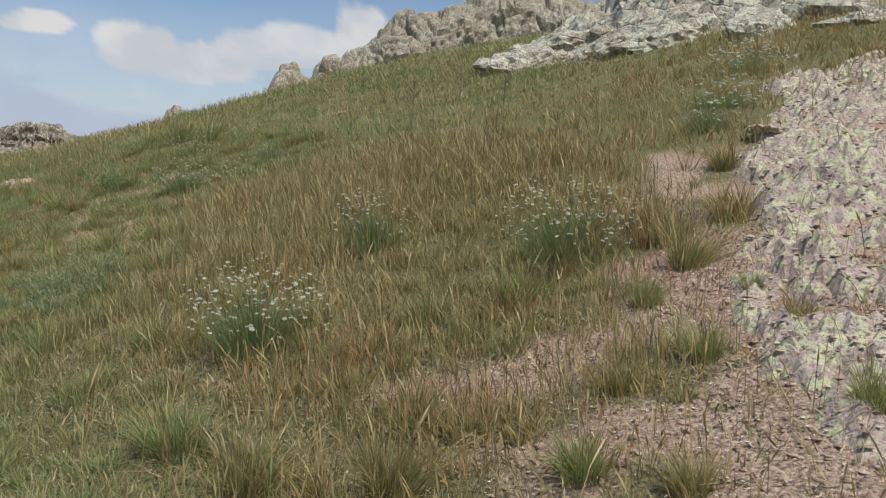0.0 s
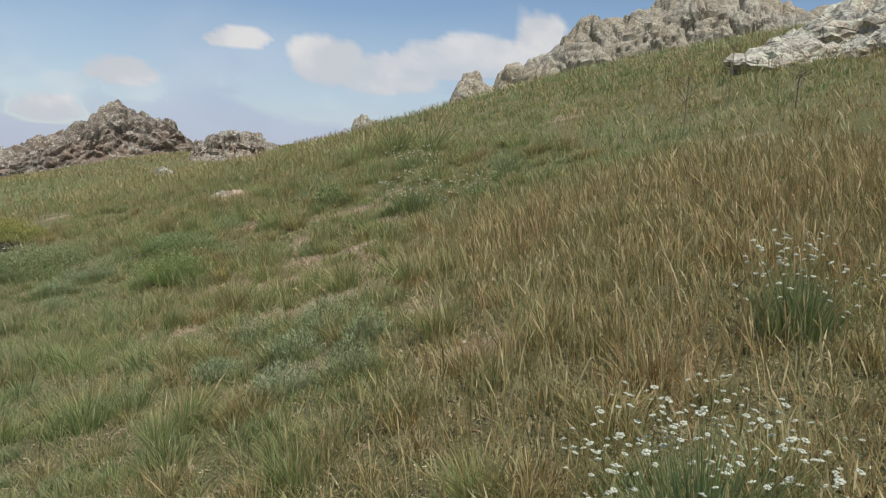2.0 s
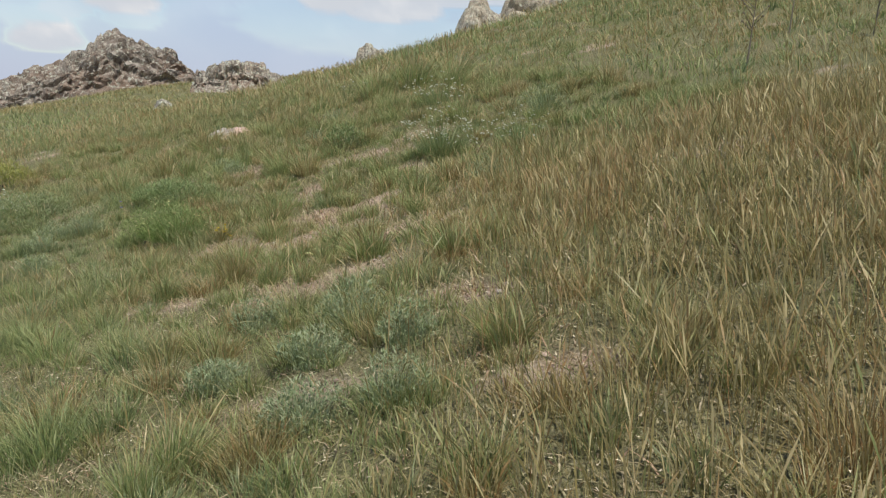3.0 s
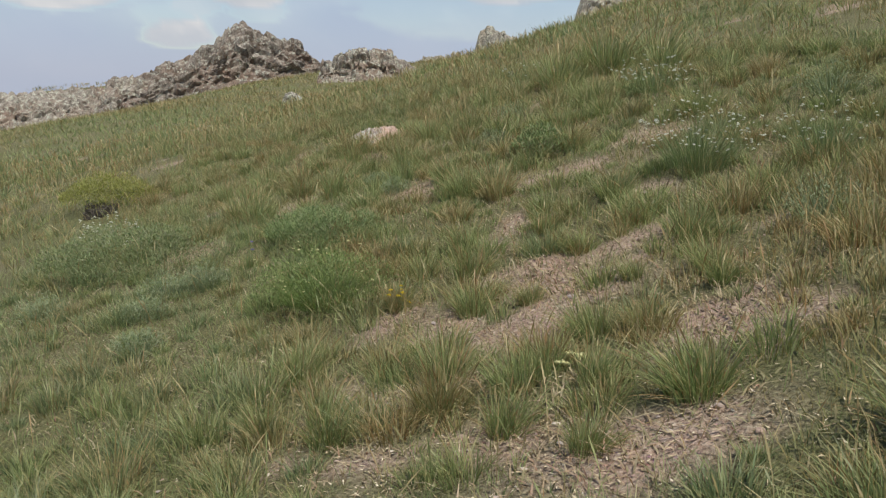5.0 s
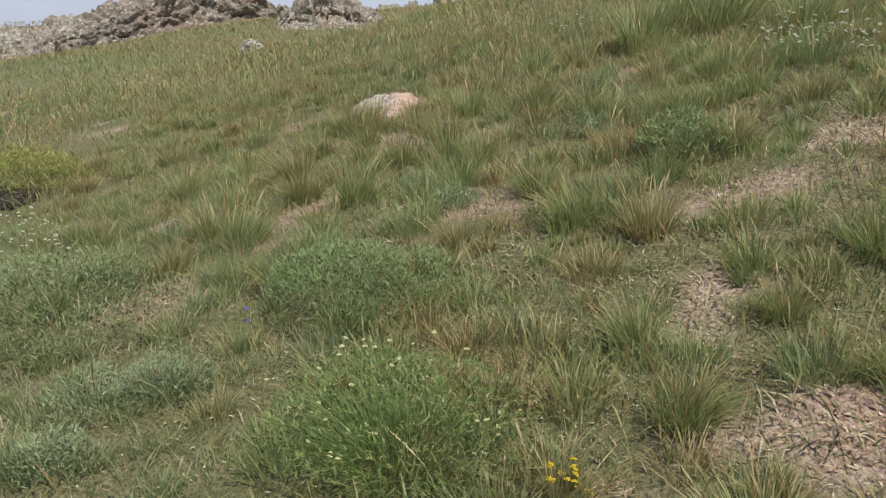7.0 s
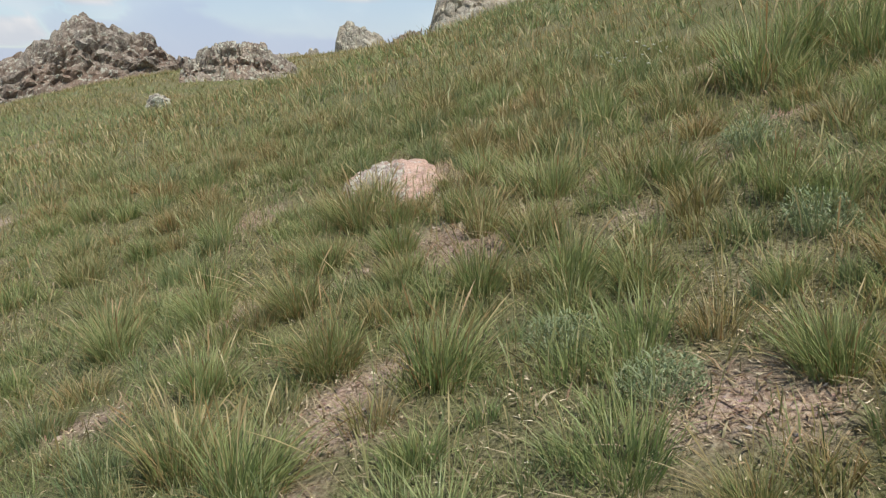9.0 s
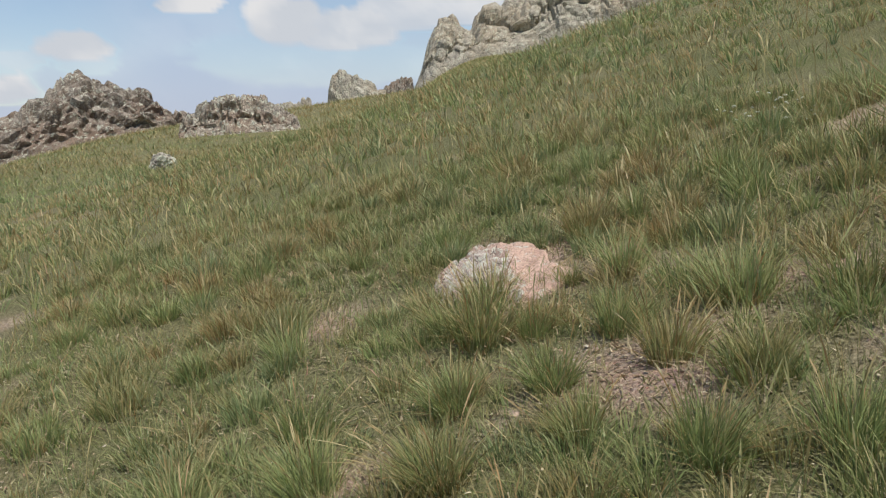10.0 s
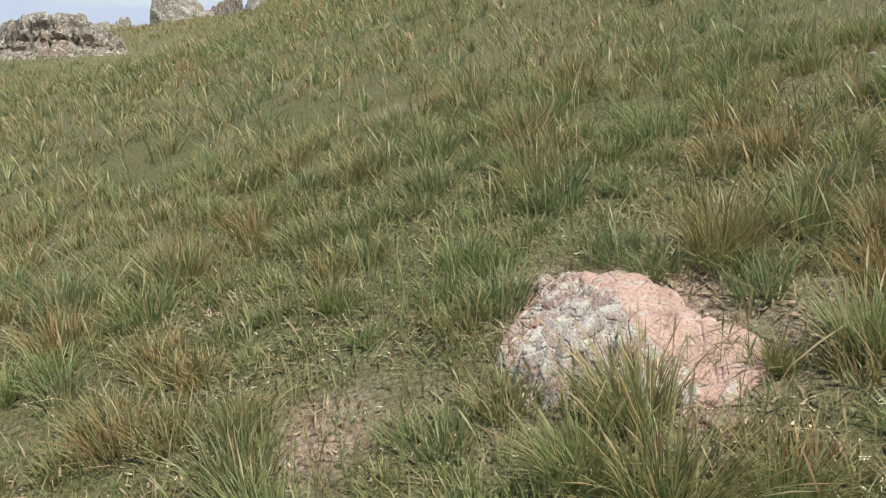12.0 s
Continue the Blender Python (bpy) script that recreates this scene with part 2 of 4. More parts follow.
def rock_material(name, tones, lichen, lichen_amount, scale=1.0, dark=(0.05, 0.043, 0.036), split=5.0):
    n = Nodes(name)
    co = n.coords()
    big = n.noise(0.55 * scale, 5, co, 0.6)
    mid = n.noise(3.2 * scale, 6, co, 0.68)
    fine = n.noise(22 * scale, 5, co, 0.7)
    base = n.ramp(mid, [(0.3, tones[0]), (0.5, tones[1]), (0.7, tones[2])])
    base = n.mix(n.ramp(big, [(0.4, grey(0)), (0.62, grey(0.75))]), base, tones[3])
    base = n.mix(n.ramp(fine, [(0.36, grey(0.75)), (0.5, grey(0))]), base, dark)
    patch = n.noise(5.5 * scale, 7, co, 0.72)
    base = n.mix(n.ramp(patch, [(0.62 - lichen_amount, grey(0)), (0.68 - lichen_amount, grey(0.85))]), base, n.mix(fine, lichen, n.mix(0.6, lichen, grey(0.55))))
    spots = n.noise(11 * scale, 4, co, 0.6)
    base = n.mix(n.ramp(spots, [(0.64, grey(0)), (0.68, grey(0.7))]), base, (0.34, 0.33, 0.30))
    crack = n.add("TexVoronoi", Vector=co, Scale=2.6 * scale)
    crack.feature = "DISTANCE_TO_EDGE"
    h = n.math("ADD", n.math("MULTIPLY", mid, 0.8), n.math("MULTIPLY", fine, 0.35))
    h = n.math("ADD", h, n.math("MULTIPLY", n.math("MINIMUM", crack.outputs["Distance"], 0.06), split))
    b = n.add("BsdfPrincipled", Base_Color=base, Roughness=0.92, Normal=n.bump(h, 0.9, 0.10 / scale))
    b.inputs["Specular IOR Level"].default_value = 0.2
    return n.finish(b.outputs[0])


def leaf_material(name, fresh, dry, warm, through=0.35):
    """Blades: fresh to dry by the sward, each blade with its own tone, paler towards the tip."""
    n = Nodes(name)
    rnd = n.add("NewGeometry").outputs["Random Per Island"]
    tone = n.math("ADD", n.attr("dry"), n.math("MULTIPLY", n.math("SUBTRACT", rnd, 0.5), 0.55))
    green = n.mix(rnd, fresh[0], fresh[1])
    straw = n.mix(n.ramp(n.math("FRACT", n.math("MULTIPLY", rnd, 7.3)), [(0.2, grey(0)), (0.9, grey(1))]), dry[0], dry[1])
    straw = n.mix(n.ramp(n.math("FRACT", n.math("MULTIPLY", rnd, 13.7)), [(0.78, grey(0)), (0.86, grey(0.65))]), straw, warm)
    green = n.mix(n.ramp(n.attr("hue"), [(0.3, grey(0)), (1.0, grey(0.85))]), green, n.mix(rnd, fresh[3], fresh[4]))
    col = n.mix(n.ramp(tone, [(0.15, grey(0)), (0.75, grey(1))]), green, straw)
    patch = n.noise(0.9, 3)
    col = n.mix(n.ramp(patch, [(0.35, grey(0.0)), (0.7, grey(0.4))]), col, n.mix(0.5, fresh[2], col))
    rust = n.math("MULTIPLY", n.attr("dry"), n.ramp(n.noise(1.6, 3), [(0.50, grey(0)), (0.64, grey(0.36))]))
    col = n.mix(rust, col, warm)
    olive = n.ramp(n.noise(0.55, 3), [(0.50, grey(0)), (0.64, grey(0.45))])
    col = n.mix(olive, col, n.mix(0.5, col, fresh[0]))
    tip = n.ramp(n.attr("along"), [(0.35, grey(0)), (1.0, grey(0.45))])
    col = n.mix(tip, col, n.mix(0.5, col, dry[1]))
    d = n.add("BsdfDiffuse", Color=col)
    t = n.add("BsdfTranslucent", Color=col)
    g = n.add("BsdfGlossy", Color=(0.8, 0.8, 0.75, 1), Roughness=0.5)
    m = n.add("MixShader", i0=through, i1=d.outputs[0], i2=t.outputs[0])
    m2 = n.add("MixShader", i0=0.035, i1=m.outputs[0], i2=g.outputs[0])
    return n.finish(m2.outputs[0])


def petal_material(name, colour, shade):
    n = Nodes(name)
    col = n.mix(n.noise(90, 2), colour, shade)
    d = n.add("BsdfDiffuse", Color=col)
    t = n.add("BsdfTranslucent", Color=col)
    return n.finish(n.add("MixShader", i0=0.25, i1=d.outputs[0], i2=t.outputs[0]).outputs[0])


def grit_material():
    """Stone chips, each with its own tone."""
    n = Nodes("stone_chips")
    geo = n.add("NewGeometry").outputs["Random Per Island"]
    obj = n.add("ObjectInfo").outputs["Random"]
    rnd = n.math("FRACT", n.math("ADD", geo, obj))
    col = n.ramp(rnd, [(0.0, (0.19, 0.135, 0.10)), (0.3, (0.37, 0.265, 0.20)), (0.6, (0.48, 0.365, 0.28)), (0.72, (0.47, 0.405, 0.375)), (0.85, (0.54, 0.47, 0.38)), (1.0, (0.64, 0.56, 0.46))])
    col = n.mix(n.ramp(n.noise(60, 4), [(0.4, grey(0)), (0.7, grey(0.5))]), col, (0.30, 0.22, 0.17))
    b = n.add("BsdfPrincipled", Base_Color=col, Roughness=0.9)
    return n.finish(b.outputs[0])


BLUE_GREEN = ((0.095, 0.15, 0.066), (0.29, 0.385, 0.195))     # fine-leaved fescue
SOIL = soil_material()
GRASS = leaf_material("sward", ((0.125, 0.185, 0.052), (0.43, 0.51, 0.20), (0.225, 0.30, 0.14), BLUE_GREEN[0], BLUE_GREEN[1]), ((0.235, 0.178, 0.055), (0.60, 0.485, 0.255)), (0.34, 0.15, 0.058), 0.38)
LUSH = leaf_material("lush_herb", ((0.14, 0.225, 0.055), (0.31, 0.395, 0.13), (0.22, 0.29, 0.10), BLUE_GREEN[0], BLUE_GREEN[1]), ((0.30, 0.30, 0.12), (0.45, 0.44, 0.22)), (0.30, 0.26, 0.10), 0.45)
MOSS = leaf_material("yellow_moss", ((0.24, 0.26, 0.05), (0.38, 0.38, 0.10), (0.30, 0.31, 0.09), BLUE_GREEN[0], BLUE_GREEN[1]), ((0.36, 0.32, 0.12), (0.46, 0.42, 0.20)), (0.30, 0.22, 0.10), 0.3)
HERB = leaf_material("herb", ((0.14, 0.225, 0.075), (0.33, 0.415, 0.155), (0.26, 0.345, 0.15), BLUE_GREEN[0], BLUE_GREEN[1]), ((0.24, 0.23, 0.12), (0.36, 0.36, 0.22)), (0.25, 0.22, 0.10))
CRAG = rock_material("crag_rock", ((0.085, 0.066, 0.052), (0.27, 0.23, 0.185), (0.50, 0.455, 0.38), (0.23, 0.155, 0.11)), (0.48, 0.48, 0.34), 0.08, 0.7, (0.035, 0.03, 0.026))
PALE = rock_material("pale_rock", ((0.24, 0.22, 0.185), (0.46, 0.43, 0.36), (0.62, 0.59, 0.50), (0.44, 0.36, 0.27)), (0.60, 0.60, 0.42), 0.13, 0.9)
BUFF = rock_material("buff_stone", ((0.50, 0.40, 0.31), (0.60, 0.49, 0.39), (0.68, 0.57, 0.47), (0.56, 0.44, 0.35)), (0.60, 0.55, 0.45), 0.0, 2.0, (0.35, 0.27, 0.21))
PALE_FAR = rock_material("pale_crag_rock", ((0.17, 0.15, 0.12), (0.40, 0.365, 0.295), (0.56, 0.525, 0.42), (0.40, 0.33, 0.235)), (0.50, 0.48, 0.31), 0.08, 0.22)
KNOB = rock_material("brown_grey_rock", ((0.14, 0.115, 0.09), (0.33, 0.29, 0.235), (0.52, 0.48, 0.40), (0.31, 0.22, 0.16)), (0.52, 0.51, 0.36), 0.10, 0.8)
BEDROCK = rock_material("lichened_bedrock", ((0.27, 0.20, 0.175), (0.47, 0.385, 0.335), (0.62, 0.55, 0.49), (0.44, 0.34, 0.30)), (0.58, 0.60, 0.28), 0.12, 2.6, (0.13, 0.105, 0.095), 0.5)
PINK = rock_material("pink_rock", ((0.44, 0.29, 0.22), (0.60, 0.42, 0.33), (0.68, 0.51, 0.41), (0.56, 0.37, 0.285)), (0.60, 0.57, 0.47), 0.05, 3.6, (0.20, 0.15, 0.125), 3.5)
STONE_LICHEN = rock_material("lichened_stone", ((0.27, 0.215, 0.185), (0.47, 0.395, 0.34), (0.60, 0.53, 0.465), (0.50, 0.31, 0.235)), (0.58, 0.57, 0.43), 0.12, 5.0, (0.07, 0.055, 0.05), 4.0)
def straw_material():
    n = Nodes("straw")
    rnd = n.add("NewGeometry").outputs["Random Per Island"]
    col = n.ramp(rnd, [(0.0, (0.26, 0.17, 0.09)), (0.25, (0.50, 0.39, 0.24)), (0.6, (0.66, 0.56, 0.38)), (1.0, (0.80, 0.72, 0.54))])
    return n.finish(n.add("BsdfDiffuse", Color=n.mix(n.noise(120, 2), col, n.mix(0.3, col, (0.30, 0.22, 0.13)))).outputs[0])


STRAW = straw_material()
SILVER = leaf_material("silvery_herb", ((0.165, 0.225, 0.10), (0.36, 0.43, 0.225), (0.30, 0.37, 0.20), BLUE_GREEN[0], BLUE_GREEN[1]), ((0.32, 0.30, 0.19), (0.48, 0.46, 0.33)), (0.30, 0.26, 0.15), 0.3)
# near-black colour that paints the shade of the hollow under the turf lip
HOLLOW_SHADE = rock_material("hollow_shade_rock", ((0.03, 0.027, 0.022), (0.07, 0.06, 0.048), (0.12, 0.105, 0.08), (0.05, 0.042, 0.032)), (0.14, 0.14, 0.08), 0.03, 2.0)
SCRUB = leaf_material("dead_herb", ((0.20, 0.20, 0.09), (0.38, 0.36, 0.18), (0.30, 0.26, 0.17), BLUE_GREEN[0], BLUE_GREEN[1]), ((0.30, 0.22, 0.13), (0.66, 0.55, 0.37)), (0.48, 0.25, 0.18), 0.25)
GRIT = grit_material()
DEADWOOD = petal_material("dead_stalk", (0.30, 0.26, 0.20), (0.20, 0.17, 0.13))
WHITE = petal_material("white_petals", (0.80, 0.80, 0.70), (0.62, 0.64, 0.48))
YELLOW = petal_material("yellow_petals", (0.80, 0.58, 0.05), (0.55, 0.42, 0.05))
CREAM = petal_material("cream_petals", (0.80, 0.76, 0.42), (0.66, 0.62, 0.30))
VIOLET = petal_material("violet_petals", (0.26, 0.22, 0.50), (0.18, 0.15, 0.38))

# ---------------------------------------------------------------- ground


def spread(lo, hi, a, b, fine):
    """Coordinates: fine from a to b, then growing steps out to lo and hi."""
    inner = list(np.arange(a, b + fine, fine))
    step, v, up = fine, inner[-1], []
    while v < hi:
        step *= 1.08
        v += step
        up.append(v)
    step, v, down = fine, inner[0], []
    while v > lo:
        step *= 1.08
        v -= step
        down.append(v)
    return np.array(down[::-1] + inner + up)


gx = spread(-2500, 2500, -10.5, 3.5, 0.15)
gy = spread(-2500, 2500, 1.0, 17.5, 0.15)
X, Y = [a.ravel() for a in np.meshgrid(gx, gy)]


def surface(x, y):
    """The hill with its humps and fine unevenness."""
    d = np.hypot(x + 5, y - 10)
    z = height(x, y)
    near = np.exp(-(d / 40.0) ** 2)
    return z + near * (0.05 * fbm(flat(x, y, 0.8), 3, 3)) + np.exp(-(d / 16.0) ** 2) * 0.014 * fbm(flat(x, y, 7.0), 3, 9)


Z = surface(X, Y)
bare_here = bareness(X, Y)
ground = tagged(new("ground", mesh_of("ground", np.stack([X, Y, Z], 1), [grid_faces(len(gx), len(gy))], SOIL, {"bare": bare_here})),
                "pinkish stony soil and dry litter on a grassy hillside", "ground", kind="structure")


# ---------------------------------------------------------------- rocks
def ico(sub):
    bm = bmesh.new()
    bmesh.ops.create_icosphere(bm, subdivisions=sub, radius=1.0)
    v = np.array([p.co[:] for p in bm.verts])
    f = np.array([[p.index for p in q.verts] for q in bm.faces])
    bm.free()
    return v, f


ICO = {k: ico(k) for k in (1, 3, 4, 5, 6)}


def rock_mesh(name, size, material, seed, sub=4, facets=16, rough=0.10, crack=0.10, freq=1.6, flatten=0.0):
    """An angular boulder: a ball cut by random planes, then broken up by cracks and grain. size: half lengths in metres."""
    r = np.random.default_rng(seed)
    v, f = ICO[sub]
    n = r.normal(size=(facets, 3))
    n /= np.linalg.norm(n, axis=1)[:, None]
    d = r.uniform(0.62, 1.0, facets)
    c = v @ n.T
    rad = np.min(np.where(c > 0.05, d / np.maximum(c, 0.05), 9), axis=1)
    rad = np.minimum(rad, 1.25)
    p = v * rad[:, None] * np.array(size)
    m = max(size)
    q = p / m * freq + seed * 3.7
    f1, f2, cell = worley(q * 1.6, seed)
    p = p + v * m * (crack * (cell - 0.5)[:, None] - crack * 0.9 * np.exp(-((f2 - f1) / 0.09) ** 2)[:, None])
    f1, f2, cell = worley(q * 4.5, seed + 3)
    p = p + v * m * rough * (0.55 * (cell - 0.5) - 0.5 * np.exp(-((f2 - f1) / 0.12) ** 2))[:, None]
    p = p + v * m * rough * 0.35 * fbm(q * 5, 4, seed)[:, None]
    return mesh_of(name, p, [f], material, smooth_shade=False)


def at_ground(x, y, sink=0.0):
    return float(surface(np.array([x]), np.array([y]))[0]) - sink


def crag(label, places, depth, material, seed, cell, jag, groups=1, columns=None, rows=46):
    """A long broken wall of rock. places: x, y, top of the skyline along it; depth: how far it reaches to front and back."""
    pts = np.array(places)
    run = np.concatenate([[0], np.cumsum(np.hypot(*np.diff(pts[:, :2], axis=0).T))])
    n = columns or int(run[-1] / (depth / 24))
    s = np.linspace(0, run[-1], n)
    cx, cy, top = [np.interp(s, run, pts[:, k]) for k in range(3)]
    tx, ty = np.gradient(cx), np.gradient(cy)
    ln = np.hypot(tx, ty)
    nx, ny = -ty / ln, tx / ln
    b = np.sin(np.linspace(-math.pi / 2, math.pi / 2, rows))
    S, B = np.meshgrid(np.arange(n), b)
    S, B = S.ravel(), B.ravel()
    x, y = cx[S] + nx[S] * B * depth, cy[S] + ny[S] * B * depth
    g = surface(x, y)
    rise = np.maximum(top[S] - surface(cx, cy)[S], 0.2)
    end = smooth(0, 0.06, S / n) * smooth(1, 0.94, S / n)
    soft = fbm(np.stack([x, y, 0 * x], 1) / cell * 0.6, 3, seed + 20)
    ridge = np.clip(1 - np.abs(B + 0.14 * soft) ** 1.3, 0, 1) ** 0.75 * end * smooth(1.0, 0.86, np.abs(B))
    z0 = g + rise * ridge
    q = np.stack([x, y, z0 * 1.25], 1) / cell
    q = q + 0.30 * np.stack([vnoise(q * 1.5, seed + k) for k in range(3)], 1)
    f1, f2, tone = worley(q, seed)
    h1, h2, tone2 = worley(q * 2.6, seed + 5)
    lump = 0.95 * (tone - 0.5) + 0.5 * (tone2 - 0.5) - 0.55 * np.exp(-((f2 - f1) / 0.12) ** 2) - 0.34 * np.exp(-((h2 - h1) / 0.14) ** 2) + 0.22 * fbm(q * 4, 3, seed + 9)
    out = cell * 0.42 * jag * lump * smooth(0.02, 0.5, ridge)
    face = np.clip(np.abs(B) * 1.3, 0, 1) * np.sign(B)
    x, y = x + nx[S] * out * face, y + ny[S] * out * face
    z = z0 - 0.3 * cell * (1 - smooth(0, 0.15, ridge)) + out * (1 - 0.6 * np.abs(face))
    v, f = np.stack([x, y, z], 1), grid_faces(n, rows)
    base = tagged(new("rock_outcrop"), label, "rock outcrop")
    base.location = (float(cx[n // 2]), float(cy[n // 2]), float(surface(cx, cy)[n // 2]))
    cellkey = tone[f[:, 0]].reshape(rows - 1, n - 1)
    block = np.arange(len(f)).reshape(rows - 1, n - 1)
    for _ in range(90):        # join neighbouring faces of one block
        for ax in (0, 1):
            for step in (1, -1):
                near, key = np.roll(block, step, ax), np.roll(cellkey, step, ax)
                edge = [slice(None)] * 2
                edge[ax] = 0 if step == 1 else -1
                same = key == cellkey
                same[tuple(edge)] = False
                block = np.where(same, np.minimum(block, near), block)
    _, block, counts = np.unique(block.ravel(), return_inverse=True, return_counts=True)
    block = np.where(counts[block] < 40, -1, block)
    for key in np.unique(block):
        mine = f[block == key]
        used, local = np.unique(mine, return_inverse=True)
        ob = new("boulder" if key >= 0 else "rubble", mesh_of("boulder", v[used] - np.array(base.location), [local.reshape(-1, 4)], material, smooth_shade=False))
        ob.parent = base
        if key < 0:
            tagged(ob, kind="stuff")
    return base


def along(s, back=0.0, x=-36.3, y=57.7):
    """A place on the line of the crag on the saddle: s to the east, back away from the walk."""
    return x + 0.85 * s - 0.53 * back, y + 0.53 * s + 0.85 * back


crag("weathered brown-grey craggy rock peak with lichen on the saddle",
     [(*along(s), z) for s, z in ((-9.5, 0.0), (-8.0, 0.5), (-6.4, 0.9), (-5.1, 1.7), (-4.3, 1.75), (-3.5, 2.1), (-2.8, 2.6), (-2.0, 3.1), (-1.0, 3.9), (-0.3, 4.3), (0.3, 4.35), (0.9, 4.2), (1.5, 3.9), (2.4, 3.65), (3.5, 3.35), (4.4, 2.8), (5.4, 2.1), (6.6, 1.6))],
     4.6, CRAG, 300, 1.7, 1.0, rows=90)
crag("low brown-grey rock rubble linking two crags", [(*along(s, b), z) for s, b, z in ((5.2, -0.3, 1.9), (7.4, -1.4, 1.9), (9.5, -2.8, 2.0), (11.2, -4.2, 1.9))], 1.8, CRAG, 320, 0.7, 1.5, rows=36)
crag("pale grey lichened knob of rock in the saddle", [(-23.6, 44.6, 1.5), (-22.6, 45.0, 2.1), (-21.6, 45.4, 2.5), (-20.7, 45.8, 2.4), (-19.9, 46.1, 1.9), (-19.0, 46.5, 1.5)], 1.6, KNOB, 330, 0.7, 1.3, rows=40)
crag("low pale grey bedrock ridge stepping down the saddle", [(*along(s, b), z) for s, b, z in ((-5.0, -0.4, 1.2), (-7.0, -0.6, 0.75), (-9.0, 0.0, 0.15), (-11.8, 0.2, -0.25), (-13.5, 0.0, -0.6), (-17.5, 0.0, -0.6), (-22.0, -0.6, -0.6), (-30.0, -1.5, -0.8))],
     2.8, KNOB, 350, 1.3, 0.8, rows=48)
crag("flat pale bedrock pavement below the ridge", [(*along(s, b), z) for s, b, z in ((-1.5, -4.0, -0.2), (-5.0, -5.0, -1.2), (-9.0, -5.8, -2.3), (-13.0, -6.6, -2.9), (-18.5, -7.4, -2.6), (-25.0, -8.0, -2.0))],
     3.4, KNOB, 360, 1.2, 0.5, rows=44)


crag("dark rounded boulder on the low bedrock ridge", [(*along(s), z) for s, z in ((-17.2, -1.2), (-16.4, -0.7), (-15.4, -0.6), (-14.6, -1.0), (-14.0, -1.4))], 1.2, CRAG, 370, 0.8, 0.8, rows=30)


def bearing(az, slope, reach):
    """A place on the far ridge by its bearing and rise from the start of the walk."""
    a = radians(az)
    return -0.63 - reach * math.sin(a), 1.55 + reach * math.cos(a), 0.98 + reach * slope


crag("tall pale grey crag of broken rock on the ridge",
     [bearing(a, s, 220) for a, s in ((13.2, 0.060), (12.2, 0.085), (11.2, 0.108), (10.3, 0.116), (9.7, 0.108), (9.2, 0.104), (8.4, 0.121), (7.4, 0.122), (6.5, 0.132), (5.6, 0.140), (4.8, 0.158), (4.0, 0.174), (3.0, 0.183),
                                      (2.0, 0.182), (1.0, 0.186), (0.0, 0.194), (-2.0, 0.217), (-3.4, 0.231), (-4.8, 0.236), (-6.5, 0.224), (-7.6, 0.204), (-9.0, 0.192), (-13.0, 0.192), (-18.0, 0.20))],
     14.0, PALE_FAR, 400, 10.0, 0.5, columns=460, rows=90)
crag("small pale boulder on the far skyline", [bearing(a, s, 165) for a, s in ((18.5, 0.024), (18.0, 0.050), (17.3, 0.060), (16.5, 0.055), (15.7, 0.048), (14.6, 0.034))], 4.6, PALE_FAR, 430, 5.5, 0.4, rows=56)
crag("low dark boulder on the far skyline", [bearing(a, s, 212) for a, s in ((14.8, 0.036), (14.1, 0.046), (13.4, 0.049), (12.8, 0.052))], 4.5, CRAG, 440, 2.4, 1.2, rows=36)
crag("faint low rock on the far skyline", [bearing(a, s, 214) for a, s in ((22.0, 0.014), (20.9, 0.027), (19.8, 0.029), (18.9, 0.026))], 5.0, PALE_FAR, 450, 3.0, 1.2, rows=36)

# pale lichen slabs up the slope
for k, (x, y, sx, sy, sz, up, turn) in enumerate(((1.3, 18.3, 1.15, 0.7, 0.42, 0.30, 30), (2.6, 18.0, 0.95, 0.8, 0.40, 0.30, -10), (3.9, 17.6, 1.2, 0.8, 0.45, 0.34, 20),
                                                 (5.3, 16.6, 1.1, 0.8, 0.42, 0.3, 50), (2.0, 20.2, 1.3, 0.9, 0.6, 0.42, 10), (3.7, 20.0, 1.3, 1.0, 0.6, 0.45, -30),
                                                 (5.6, 19.2, 1.5, 1.0, 0.7, 0.5, 15), (7.4, 17.6, 1.4, 1.1, 0.6, 0.45, 40), (6.6, 15.0, 0.9, 0.7, 0.35, 0.25, 0))):
    ob = new("rock_slab", rock_mesh("rock_slab", (sx, sy, sz), PALE, 460 + k, 4, 18, 0.07, 0.06, 2.4))
    ob.matrix_basis = pose(x, y, at_ground(x, y) + up - sz * 0.8, 8, -12, turn)
    tagged(ob, "low pale slab of lichen-crusted rock in the grass", "rock", "slabs up the slope")

crag("bank of pale lichened slabs higher up the slope", [(1.4, 21.5, 3.8), (2.2, 21.6, 4.3), (3.0, 21.6, 5.0), (3.7, 21.5, 5.8), (5.0, 21.0, 6.3), (7.0, 20.0, 6.5), (9.5, 18.5, 6.4)], 2.4, PALE, 480, 1.3, 0.7, rows=40)


def loose_stone(x, y, size, material, seed, label, turn=0.0, show=0.6, lean=0.0, sub=4, **kw):
    ob = new("stone", rock_mesh("stone", size, material, seed, sub, **kw))
    ob.matrix_basis = pose(x, y, at_ground(x, y) + size[2] * (2 * show - 1), lean, 0, turn)
    return tagged(ob, label, "stone")


STONE_EDGE = ((-7.19, 15.09), (-6.92, 15.02), (-6.66, 14.64), (-6.62, 14.36), (-6.83, 14.28), (-7.36, 14.46), (-7.36, 14.78))


